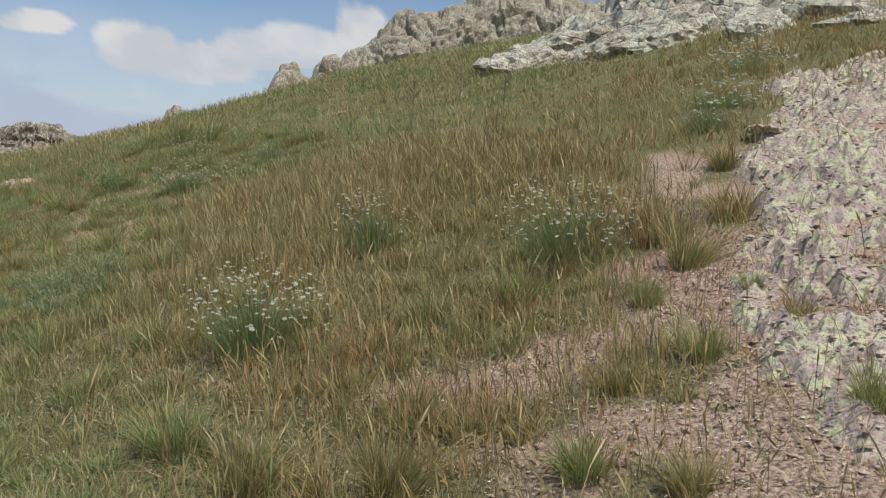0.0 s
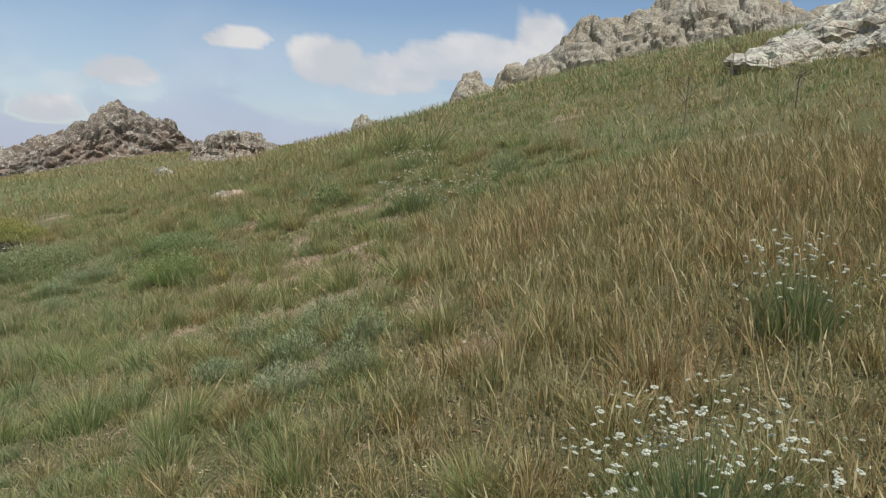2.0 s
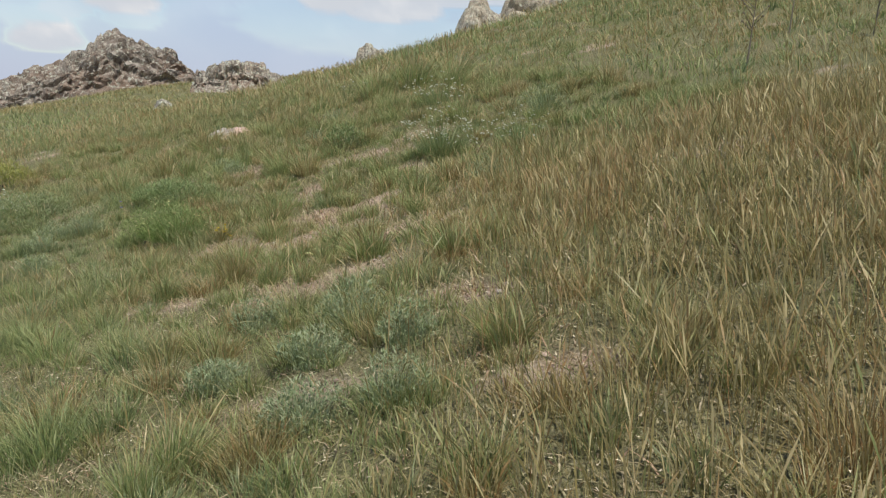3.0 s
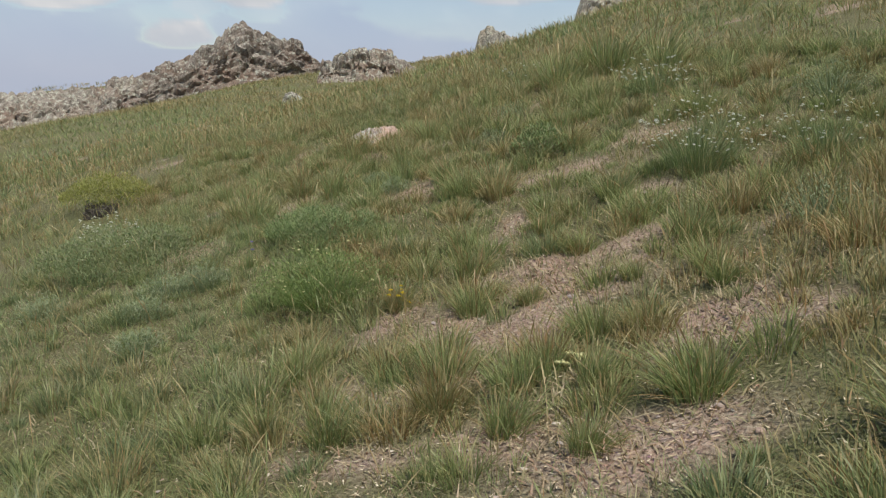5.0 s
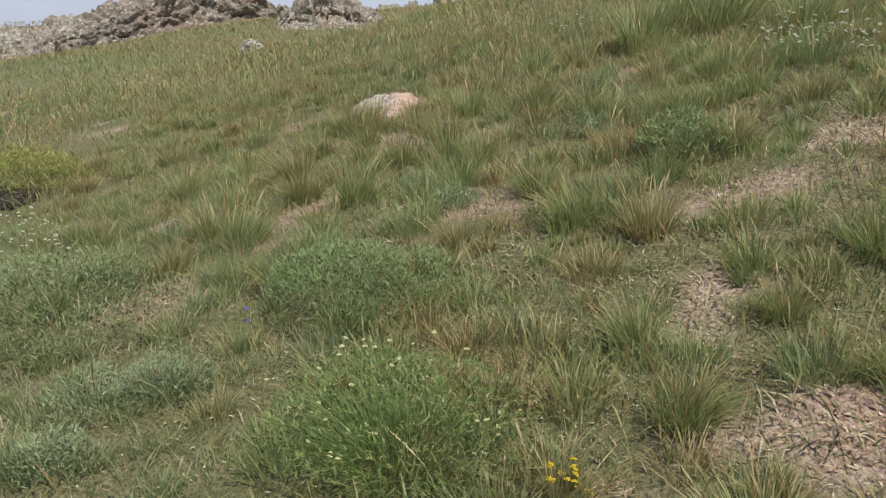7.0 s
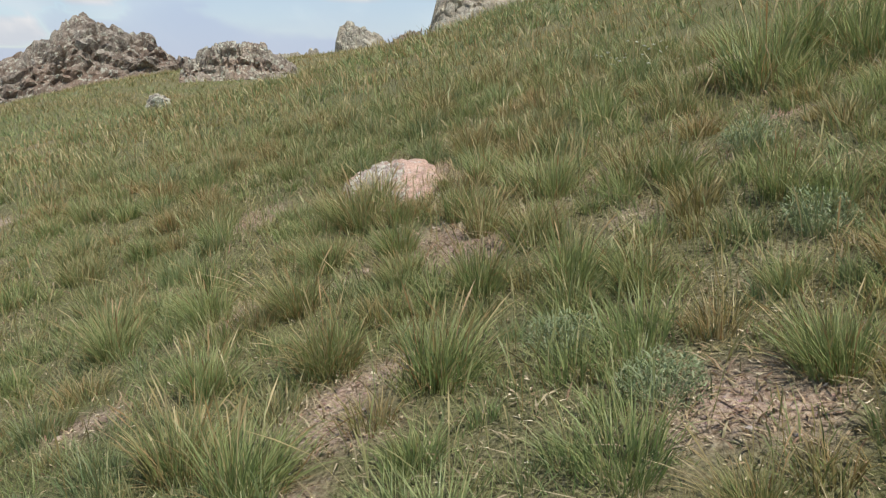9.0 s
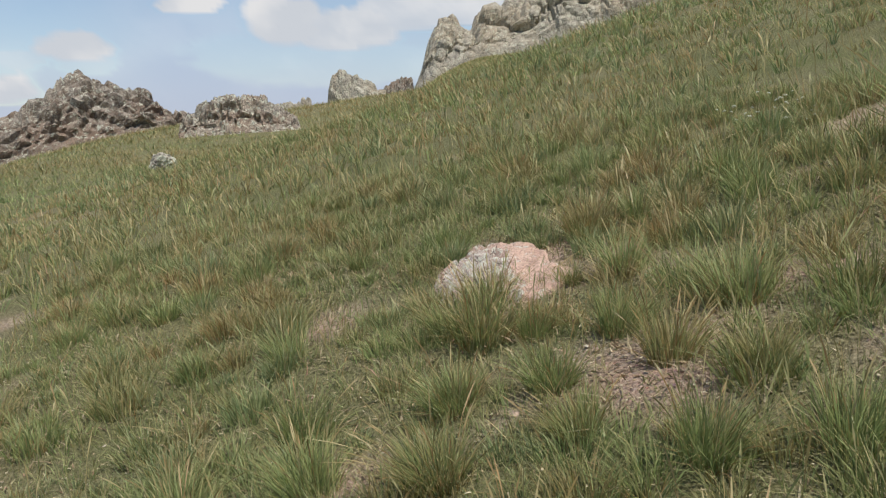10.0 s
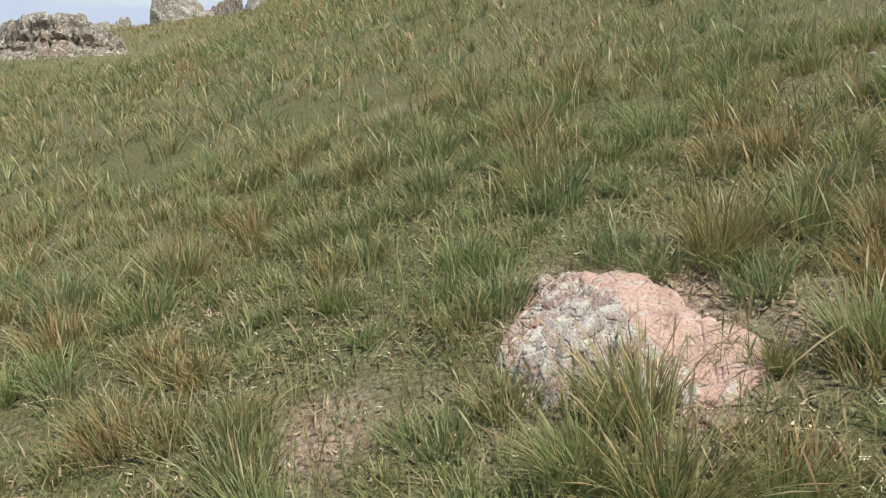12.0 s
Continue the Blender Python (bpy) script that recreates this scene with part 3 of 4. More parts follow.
def inside_stone(x, y):
    """How far a place lies inside the stone's outline."""
    best = np.full(len(x), 9.0)
    for (a, b), (c, d) in zip(STONE_EDGE, STONE_EDGE[1:] + STONE_EDGE[:1]):
        ln = math.hypot(c - a, d - b)
        best = np.minimum(best, -((x - a) * -(d - b) + (y - b) * (c - a)) / ln)
    return best


def sunken_stone():
    """A slab that lies almost flush with the slope: broken lichened ledges on one side, a smooth weathered face on the other."""
    xs, ys = np.arange(-7.50, -6.50, 0.011), np.arange(14.16, 15.22, 0.011)
    x, y = [a.ravel() for a in np.meshgrid(xs, ys)]
    p = flat(x, y, 1.0)
    side0 = (x + 7.00) + 0.26 * (y - 14.76)
    deep = inside_stone(x, y) + 0.035 * fbm(p * 7, 3, 510)
    body = smooth(-0.01, 0.055, deep) * (1 - 0.4 * smooth(0.05, 0.40, side0) * smooth(0.30, 0.02, deep))
    side = side0 + 0.05 * fbm(p * 6, 3, 511)       # below 0: the broken side
    rough = smooth(0.03, -0.05, side)
    q = np.stack([x * 0.8 + y * 0.6, (y * 0.8 - x * 0.6) * 2.6, 0 * x], 1) * 5.0
    f1, f2, cell = worley(q + 0.35 * np.stack([vnoise(p * 9, 3), vnoise(p * 9, 4), 0 * x], 1), 77)
    g1, g2, fleck = worley(p * 26, 78)
    ledge = 0.075 * (cell - 0.40) - 0.045 * np.exp(-((f2 - f1) / 0.10) ** 2) + 0.012 * (fleck - 0.5) + 0.012 * fbm(p * 22, 3, 512)
    face = 0.006 * fbm(p * 9, 4, 513) + 0.010 * fbm(p * 3, 2, 514) - 0.006 * np.exp(-((f2 - f1) / 0.05) ** 2)
    crest = 0.030 + 0.048 * np.exp(-((x + 7.12) ** 2 + (y - 14.66) ** 2) / 0.03) + 0.022 * smooth(14.5, 15.0, y)
    z = surface(x, y) - 0.05 + body * (0.05 + crest + rough * ledge + (1 - rough) * face)
    base = tagged(new("sunken_stone"), "pink and grey lichened stone half sunk in bare soil", "stone")
    base.location = (-6.98, 14.66, at_ground(-6.98, 14.66))
    v, f = np.stack([x, y, z], 1) - np.array(base.location), grid_faces(len(xs), len(ys))
    f = f[body[f].max(1) > 0.02]
    left = side[f].mean(1) < 0
    for name, label, mine, mat in (("lichened_ledge", "grey ledge crusted with pale lichen", left, STONE_LICHEN), ("pink_face", "smooth pink weathered face", ~left, PINK)):
        used, local = np.unique(f[mine], return_inverse=True)
        ob = new(name, mesh_of(name, v[used], [local.reshape(-1, 4)], mat, smooth_shade=name == "pink_face"))
        ob.parent = base
        ob["label"] = label


sunken_stone()
loose_stone(-16.7, 29.8, (0.32, 0.25, 0.24), PALE, 512, "pale stone lying in distant grass", 10, 0.75)
# added dark stone that stands in for the shadow gap below the turf
loose_stone(-9.8, 13.45, (0.34, 0.22, 0.2), HOLLOW_SHADE, 518, "stone added as the dark shade in a hollow under mossy turf", -20, 0.27)


def rock_face(x, y):
    """Height of the lichened rock that comes out of the slope beside the start of the walk."""
    edge = x - (0.80 + 0.40 * (y - 4.0)) + 0.3 * fbm(flat(x, y, 1.5), 3, 90)
    show = smooth(-0.1, 0.25, edge) * smooth(0, 0.4, x - 0.75) * smooth(6.55, 6.1, x) * smooth(1.7, 2.3, y) * smooth(11.3, 10.6, y)
    p = flat(x, y, 1.0)
    f1, f2, cell = worley(p * np.array((3.6, 6.0, 1)) + 0.5 * np.stack([vnoise(p * 4, 7), vnoise(p * 4, 8), 0 * x], 1), 12)
    lump = 0.075 * cell * smooth(0.0, 0.12, f2 - f1) + 0.075 * fbm(p * 4, 5, 15, 0.62)
    return surface(x, y) - 0.08 + show * (0.72 + 0.28 * smooth(3.0, 4.4, y)) * (0.085 + 0.06 * fbm(p * 0.9, 2, 18) + lump)


def bedrock():
    xs, ys = np.arange(0.6, 6.6, 0.036), np.arange(1.6, 11.4, 0.042)
    x, y = [a.ravel() for a in np.meshgrid(xs, ys)]
    z = rock_face(x, y)
    return tagged(new("bedrock", mesh_of("bedrock", np.stack([x, y, z], 1), [grid_faces(len(xs), len(ys))], BEDROCK, smooth_shade=False)),
                  "pinkish grey flaking bedrock crusted with yellow-green lichen", "bedrock", kind="structure")


bedrock()
flat_stone = loose_stone(2.2, 7.36, (0.20, 0.13, 0.05), BUFF, 515, "flat buff stone lying on gravel", 30, 0.7)
flat_stone.location.z = float(rock_face(np.array([2.2]), np.array([7.36]))[0]) + 0.025


# ---------------------------------------------------------------- sky: a bank of cumulus
def cloud_bank():
    az = np.arange(-40, 72, 0.34)
    el = np.arange(-7.0, 26, 0.28)
    A, E = [a.ravel() for a in np.meshgrid(az, el)]
    p = np.stack([A * 0.28, E * 0.42, np.zeros_like(A)], 1)
    puff = fbm(p * 1.3, 5, 200, 0.55)
    cover, body = np.zeros_like(A), np.zeros_like(A)
    for a, e, ra, re, dens in CLOUDS:
        up = np.where(E > e, (E - e) / re, (e - E) / (re * 0.55))
        d = 1 - np.hypot((A - a) / ra, up)
        cover = np.maximum(cover, dens * smooth(-0.08, 0.22, d + 0.30 * puff * (0.5 + 0.5 * (E > e))))
    haze = 0.9 * smooth(10.5, 0.0, E + 1.5 * fbm(p * 0.4, 3, 240))
    body = 0.4 + 0.6 * smooth(-0.6, 0.9, puff)
    R = 2200
    a, e = np.radians(A), np.radians(E)
    v = np.stack([-R * np.sin(a) * np.cos(e) - 4, R * np.cos(a) * np.cos(e) + 8, R * np.sin(e) + 1], 1)
    n = Nodes("cloud")
    cov = n.attr("cover")
    col = n.ramp(n.attr("body"), [(0.0, (0.60, 0.67, 0.77)), (0.55, (0.80, 0.83, 0.88)), (1.0, (0.95, 0.95, 0.96))])
    em = n.add("Emission", Color=n.mix(n.attr("haze"), col, (0.52, 0.60, 0.84)), Strength=CLOUD_GLOW)
    tr = n.add("BsdfTransparent")
    mat = n.finish(n.add("MixShader", i0=n.math("MAXIMUM", cov, n.math("MULTIPLY", n.attr("haze"), 0.9)), i1=tr.outputs[0], i2=em.outputs[0]).outputs[0])
    edge = smooth(72, 60, A) * smooth(-40, -28, A) * smooth(26, 21, E)
    me = mesh_of("backdrop", v, [grid_faces(len(az), len(el))], mat, {"cover": cover * edge, "body": body, "haze": haze * edge * (1 - cover)})
    ob = tagged(new("backdrop", me), "white cumulus clouds above a hazy horizon", "clouds", kind="structure")
    ob.visible_shadow = False
    return ob


CLOUD_GLOW = 0.73
CLOUDS = ((32.2, 4.8, 2.6, 1.6, 1), (31.8, 3.8, 1.9, 1.1, 0.45), (25.8, 7.3, 2.1, 1.0, 1), (36.3, 2.1, 2.5, 1.2, 1), (19.6, 6.0, 2.6, 2.3, 1), (18.6, 7.0, 1.5, 1.3, 1), (16.2, 5.6, 4.4, 2.0, 0.95), (12.2, 6.6, 4.1, 1.9, 0.9), (9.0, 6.9, 3.3, 1.9, 0.9),
          (6.3, 8.6, 1.9, 2.2, 1), (22.2, 4.0, 4.4, 1.7, 0.38), (17.1, 3.6, 8.5, 2.2, 0.30), (36.8, 3.3, 2.2, 0.8, 0.35), (43.4, 4.4, 4.1, 1.7, 1), (35.0, 4.0, 1.7, 0.8, 0.5))
cloud_bank()


# ---------------------------------------------------------------- grass
WIND = np.array((-0.62, 0.12))


def blades(root, length, width, bend, turn, dry, shape="leaf", hue=None):
    """Curved blades. root (n, 3); bend (n, 2): how far the tip goes aside, in lengths; turn: the way a blade faces.
    shape: leaf tapers, stem carries a spike of seed near its tip, spear is a single triangle."""
    n = len(root)
    side = np.stack([np.cos(turn), np.sin(turn), np.zeros(n)], 1) * width[:, None] * 0.5
    levels, widths = {"leaf": ((0.0, 0.5), (0.8, 0.75)), "fine": ((0.0, 0.33, 0.68), (0.75, 0.8, 0.55)),
                      "stem": ((0.0, 0.64, 0.82), (0.38, 0.34, 1.0)), "spear": ((0.0,), (1.0,))}[shape]
    rows, along = [], []
    for s, w in zip((*levels, 1.0), (*widths, 0.0)):
        drop = 1 - 0.26 * np.minimum((bend ** 2).sum(1), 1.8) * s
        c = root + np.concatenate([bend * s ** 1.7 * length[:, None], (length * s * drop)[:, None]], 1)
        rows += [c - side * w, c + side * w] if s < 1 else [c]
        along += [np.full(n, s)] * (2 if s < 1 else 1)
    k = len(rows)
    v = np.stack(rows, 1).reshape(-1, 3)
    b = np.arange(n)[:, None] * k
    quads = [b + np.array([2 * i, 2 * i + 1, 2 * i + 3, 2 * i + 2]) for i in range(len(levels) - 1)]
    return v, ([np.concatenate(quads)] if quads else []) + [b + np.array([k - 3, k - 2, k - 1])], {"along": np.stack(along, 1).ravel(), "dry": np.repeat(dry, k), "hue": np.repeat(np.zeros(n) if hue is None else hue, k)}


def grass_object(label, v, f, at, material=None):
    return tagged(new("grass", mesh_of("grass", v, f, material or GRASS, at, smooth_shade=False)), label, "grass", kind="stuff")


def tufts(label, x, y, count, spread_r, tall, wide, dry, seed, shape="leaf", lean=0.6, splay=0.95, hue=None):
    """Tufts at x, y, each of count blades that fan out from its middle."""
    r = np.random.default_rng(seed)
    k = np.repeat(np.arange(len(x)), count)
    m = len(k)
    a, rad = r.uniform(0, 2 * np.pi, m), np.sqrt(r.uniform(0, 1, m))
    px, py = x[k] + np.cos(a) * rad * spread_r[k], y[k] + np.sin(a) * rad * spread_r[k]
    size = tall[k] * r.uniform(0.5, 1.1, m)
    bend = rad[:, None] * np.stack([np.cos(a), np.sin(a)], 1) * splay + r.normal(0, 0.27, (m, 2)) + lean * WIND * r.uniform(0.3, 1.1, m)[:, None]
    d = np.clip(dry[k] + r.normal(0, 0.13, m), 0, 1.3)
    root = np.stack([px, py, surface(px, py) - 0.01], 1)
    return grass_object(label, *blades(root, size, wide[k] * r.uniform(0.7, 1.3, m), bend, r.uniform(0, np.pi, m), d, shape, None if hue is None else hue[k]))


def single(label, x, y, tall, wide, dry, seed, shape, lean=0.4, loose=0.2, material=None):
    """Blades that stand singly."""
    r = np.random.default_rng(seed)
    m = len(x)
    bend = r.normal(0, loose, (m, 2)) + lean * WIND * r.uniform(0.2, 1.1, m)[:, None]
    root = np.stack([x, y, surface(x, y) - 0.008], 1)
    return grass_object(label, *blades(root, tall, wide, bend, r.uniform(0, np.pi, m), np.clip(dry + r.normal(0, 0.16, m), 0, 1.3), shape), material)


def scatter(n, x0, x1, y0, y1, seed):
    r = np.random.default_rng(seed)
    return r.uniform(x0, x1, n), r.uniform(y0, y1, n), r


def in_view(x, y):
    """The side of the hill that the walk looks over."""
    return (y > 0.9) & (x < 2.2 + 0.50 * (y - 2)) & (x > -2.6 - 0.92 * np.maximum(y - 1.5, 0))


def strip(x, y):
    """The strip of hillside along the camera's path that is seen from close by."""
    return (x > -3.7 - 0.42 * y) & (x < 1.9 - 0.30 * (y - 4))


def swath(n, box, seed, near, far, bare_cut=1.0):
    """Random places on the hill between two distances from the camera's path, thinned where the soil is bare. near
    below 0: in the strip alone.
    """
    x, y, r = scatter(n, *box, seed)
    d = off_line(x, y)
    close = strip(x, y) & (d < 5)
    keep = in_view(x, y) & (d < far) & (close if near <= 0 else (d >= near) & ~close)
    x, y, d = x[keep], y[keep], d[keep]
    keep = r.uniform(0, 1, len(x)) > bare_cut * bareness(x, y)
    return x[keep], y[keep], d[keep], r


NEAR_BOX, MID_BOX, FAR_BOX = (-13, 6, 0.9, 20), (-27, 11, 2, 37), (-75, 30, 8, 82)


def clump(x, y):
    """1 where the sward stands in tufts, 0 in the gaps of matted dead grass between them."""
    return smooth(-0.34, 0.10, fbm(flat(x, y, 4.3), 3, 29, 0.65))


def downhill(x, y):
    """1 below the walk (darker, bluer grass, less straw), 0 on and above it."""
    return smooth(-3.3, -4.8, x + 0.36 * (y - 6)) * smooth(16, 11, y)


def lushness(x, y):
    return smooth(-0.5, 0.6, fbm(flat(x, y, 0.7), 2, 21))


def grow():
    # bunch grass beside the walk: separate tussocks with gaps of litter between
    gx0, gy0 = np.meshgrid(np.arange(-13, 6, 0.185), np.arange(0.9, 20, 0.185))
    r = np.random.default_rng(11)
    x, y = gx0.ravel() + r.uniform(-0.13, 0.13, gx0.size), gy0.ravel() + r.uniform(-0.13, 0.13, gx0.size)
    d = off_line(x, y)
    keep = in_view(x, y) & strip(x, y) & (d < 5) & (r.uniform(0, 1, len(x)) > 1.3 * bareness(x, y))
    g, c = goldness(x, y), clump(x, y)
    keep &= (r.uniform(0, 1, len(x)) > 0.45 * g) & (r.uniform(0, 1, len(x)) < 0.62 + 0.38 * c)
    x, y, d, g = x[keep], y[keep], d[keep], g[keep]
    n = len(x)
    big = r.uniform(0, 1, n) ** 1.6
    hue = np.clip(r.uniform(-0.5, 1.15, n) + 0.6 * downhill(x, y), 0, 1)
    dry = 0.04 + 0.40 * g + (0.9 - 0.4 * downhill(x, y)) * r.uniform(0, 1, n) ** 2.4
    for low, high, count in ((0.0, 0.35, 75), (0.35, 0.7, 130), (0.7, 1.01, 200)):
        m = (big >= low) & (big < high)
        tufts("wind-blown bunch grass in separate soft tussocks", x[m], y[m], count, 0.035 + 0.075 * big[m], (0.075 + 0.115 * big[m]) * (0.8 + 0.4 * lushness(x[m], y[m])),
              0.0040 + 0.0006 * d[m], dry[m], 12 + count, "leaf", 0.36, 0.75, hue[m])
    # thin low grass between the tussocks
    x, y, d, r = swath(25000, NEAR_BOX, 11, 0, 5.0, 0.98)
    g = goldness(x, y)
    tall = 0.06 + 0.11 * r.uniform(0, 1, len(x)) ** 1.4
    tufts("thin short grass between the tussocks", x, y, 17, 0.03 + 0.06 * r.uniform(0, 1, len(x)), tall, 0.0036 + 0.0005 * d, 0.06 + 0.5 * g + (0.7 - 0.5 * downhill(x, y)) * r.uniform(0, 1, len(x)) ** 2.0, 12, lean=0.4,
          hue=np.clip(r.uniform(-0.6, 0.9, len(x)) + 0.4 * downhill(x, y), 0, 1))
    # dry upright grass with seed heads
    x, y, d, r = swath(760000, NEAR_BOX, 17, 0, 5.2, 0.86)
    g = goldness(x, y)
    keep = r.uniform(0, 1, len(x)) < 0.016 + 0.95 * g ** 1.4 * (0.35 + 0.65 * smooth(-0.5, 0.4, fbm(flat(x, y, 1.7), 2, 23)))
    keep &= r.uniform(0, 1, len(x)) < 0.64
    x, y, d, g = x[keep], y[keep], d[keep], g[keep]
    tall = (0.10 + 0.19 * r.uniform(0, 1, len(x))) * (0.75 + 0.4 * lushness(x, y))
    single("dry straw-coloured grass with nodding seed heads", x, y, tall, 0.0056 + 0.0005 * d, 0.30 + 0.58 * g + 0.5 * r.uniform(-0.6, 1, len(x)), 18, "stem", 0.24, 0.24)
    # short turf and dead stalks between the tufts
    x, y, d, r = swath(260000, NEAR_BOX, 19, 0, 4.0, 0.6)
    single("short dry turf between the tufts", x, y, 0.025 + 0.085 * r.uniform(0, 1, len(x)) ** 2, 0.0034 + 0.0005 * d, 0.05 + (0.95 - 0.5 * downhill(x, y)) * r.uniform(0, 1, len(x)) ** 1.3, 20, "spear", 0.2, 0.6)
    # straw lying on the bare soil
    x, y, d, r = swath(290000, NEAR_BOX, 25, 0, 3.6, 0.0)
    b = bareness(x, y)
    keep = r.uniform(0, 1, len(x)) < (0.12 + 0.45 * (1 - clump(x, y)) + 0.4 * b) * (1 - 0.65 * downhill(x, y))
    x, y = x[keep], y[keep]
    n = len(x)
    a = r.uniform(0, 2 * np.pi, n)
    flat_bend = np.stack([np.cos(a), np.sin(a)], 1) * r.uniform(2.0, 4.5, n)[:, None]
    root = np.stack([x, y, surface(x, y) + 0.004], 1)
    v, f, at = blades(root, r.uniform(0.003, 0.010, n), r.uniform(0.004, 0.011, n), flat_bend, a + 1.57, r.uniform(0.7, 1.3, n), "leaf")
    v[:, 2] = np.repeat(root[:, 2] + 0.003, 5) + 0.25 * (v[:, 2] - np.repeat(root[:, 2], 5))
    v[:, 2] = np.maximum(v[:, 2], surface(v[:, 0], v[:, 1]) + 0.003)
    grass_object("broken straw and dead leaves on bare soil", v, f, at, STRAW)
    # dead and reddish low herbs that mat the bare soil and the gaps
    x, y, d, r = swath(580000, (-9.5, 2.2, 1.2, 17), 41, 0, 3.8, 0.0)
    want = np.maximum(bareness(x, y) * (0.35 + 0.65 * smooth(4.2, 6.5, y)), (0.22 + 0.25 * (1 - clump(x, y))) * (1 - 0.6 * downhill(x, y)))
    keep = r.uniform(0, 1, len(x)) < want * (0.5 + 0.5 * smooth(-0.35, 0.3, fbm(flat(x, y, 3.4), 3, 43)))
    x, y, d = x[keep], y[keep], d[keep]
    single("low dead herbs, straw-coloured and reddish, matting the soil", x, y, 0.016 + 0.062 * r.uniform(0, 1, len(x)) ** 1.8, 0.0080 + 0.0005 * d, 0.0 + 1.1 * r.uniform(0, 1, len(x)) ** 0.8, 42, "leaf", 0.3, 1.1, SCRUB)
    # long pale stalks standing out of the sward
    x, y, d, r = swath(3200, NEAR_BOX, 27, 0, 5, 0.5)
    single("long pale dead grass stalks", x, y, r.uniform(0.18, 0.36, len(x)), np.full(len(x), 0.0062), np.full(len(x), 1.1), 28, "stem", 0.5, 0.45)
    # middle distance: tussocks of their own tone, then pale seed stalks over them
    x, y, d, r = swath(29000, MID_BOX, 13, 0.5, 15, 0.8)
    n = len(x)
    g, c = goldness(x, y), smooth(-0.5, 0.5, fbm(flat(x, y, 2.6), 3, 28, 0.7))
    tall = (0.07 + 0.20 * r.uniform(0, 1, n) ** 1.5 * (0.45 + 0.75 * c)) * (0.75 + 0.45 * lushness(x, y))
    tufts("green and straw-coloured grass on the slope", x, y, 13, 0.03 + 0.07 * r.uniform(0, 1, n), tall, 0.0048 + 0.0010 * d, 0.04 + 0.75 * g + 0.75 * (1 - 0.5 * c) * r.uniform(0, 1, n) ** 2.0, 14, lean=0.35,
          hue=np.clip(r.uniform(-0.6, 1.0, n) + 0.5 * c - 0.1, 0, 1))
    x, y, d, r = swath(64000, MID_BOX, 51, 0.5, 15, 0.6)
    keep = r.uniform(0, 1, len(x)) < 0.35 + 0.65 * smooth(-0.3, 0.5, fbm(flat(x, y, 0.9), 3, 52))
    x, y, d = x[keep], y[keep], d[keep]
    single("pale seed stalks over the grass of the slope", x, y, 0.13 + 0.16 * r.uniform(0, 1, len(x)), 0.0065 + 0.0011 * d, 0.75 + 0.5 * r.uniform(0, 1, len(x)), 53, "stem", 0.5, 0.25)
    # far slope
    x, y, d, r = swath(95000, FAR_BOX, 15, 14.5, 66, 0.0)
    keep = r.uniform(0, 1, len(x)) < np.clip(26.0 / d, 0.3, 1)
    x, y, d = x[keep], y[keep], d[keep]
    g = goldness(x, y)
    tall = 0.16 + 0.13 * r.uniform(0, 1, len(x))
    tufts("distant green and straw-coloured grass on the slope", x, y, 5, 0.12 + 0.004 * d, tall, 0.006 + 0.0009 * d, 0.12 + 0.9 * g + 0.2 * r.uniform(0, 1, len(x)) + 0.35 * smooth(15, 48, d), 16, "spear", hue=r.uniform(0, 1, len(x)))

    # the ridge behind
    a, q, r = scatter(15000, -0.05, 0.62, 70, 212, 47)
    x, y = -0.63 - q * np.sin(a), 1.55 + q * np.cos(a)
    tufts("faint grass on the far ridge", x, y, 4, np.full(len(x), 1.1), np.full(len(x), 0.45), np.full(len(x), 0.16), 0.25 + 0.5 * r.uniform(0, 1, len(x)), 48, "spear")
    # the rest of the hillside round about
    x, y, r = scatter(17000, -24, 14, -12, 22, 37)
    keep = ~(in_view(x, y) & (off_line(x, y) < 15)) & (r.uniform(0, 1, len(x)) > bareness(x, y)) & (x < 7 + 0.3 * y)
    x, y = x[keep], y[keep]
    tufts("coarse grass on the hillside around the walk", x, y, 6, np.full(len(x), 0.15), np.full(len(x), 0.2), np.full(len(x), 0.014), 0.1 + 0.8 * goldness(x, y), 38, "spear")


# ---------------------------------------------------------------- plants
def part(name, mesh, parent, label=""):
    ob = new(name, mesh)
    ob.parent = parent
    if label:
        ob["label"] = label
    return ob


def cluster(n, base_r, crown_r, tall, wide, seed, dry=0.1, shape="fine", material=None, low=0.5, name="foliage"):
    """Leaves of a plant about the origin, from a narrow base out to a wide crown. Also gives the tips."""
    r = np.random.default_rng(seed)
    a, rad = r.uniform(0, 2 * np.pi, n), np.sqrt(r.uniform(0, 1, n))
    way = np.stack([np.cos(a), np.sin(a)], 1)
    length = tall * r.uniform(low, 1.0, n) * (1 - 0.25 * rad)
    bend = way * (rad * (crown_r - base_r) / np.maximum(length, 0.01))[:, None] + r.normal(0, 0.10, (n, 2))
    root = np.concatenate([way * (rad * base_r)[:, None], np.full((n, 1), -0.015)], 1)
    v, f, at = blades(root, length, wide * r.uniform(0.7, 1.3, n), bend, r.uniform(0, np.pi, n), np.clip(dry + r.normal(0, 0.12, n), 0, 1.2), shape)
    k = len(v) // n
    return mesh_of(name, v, f, material or HERB, at, smooth_shade=False), v[k - 1::k]


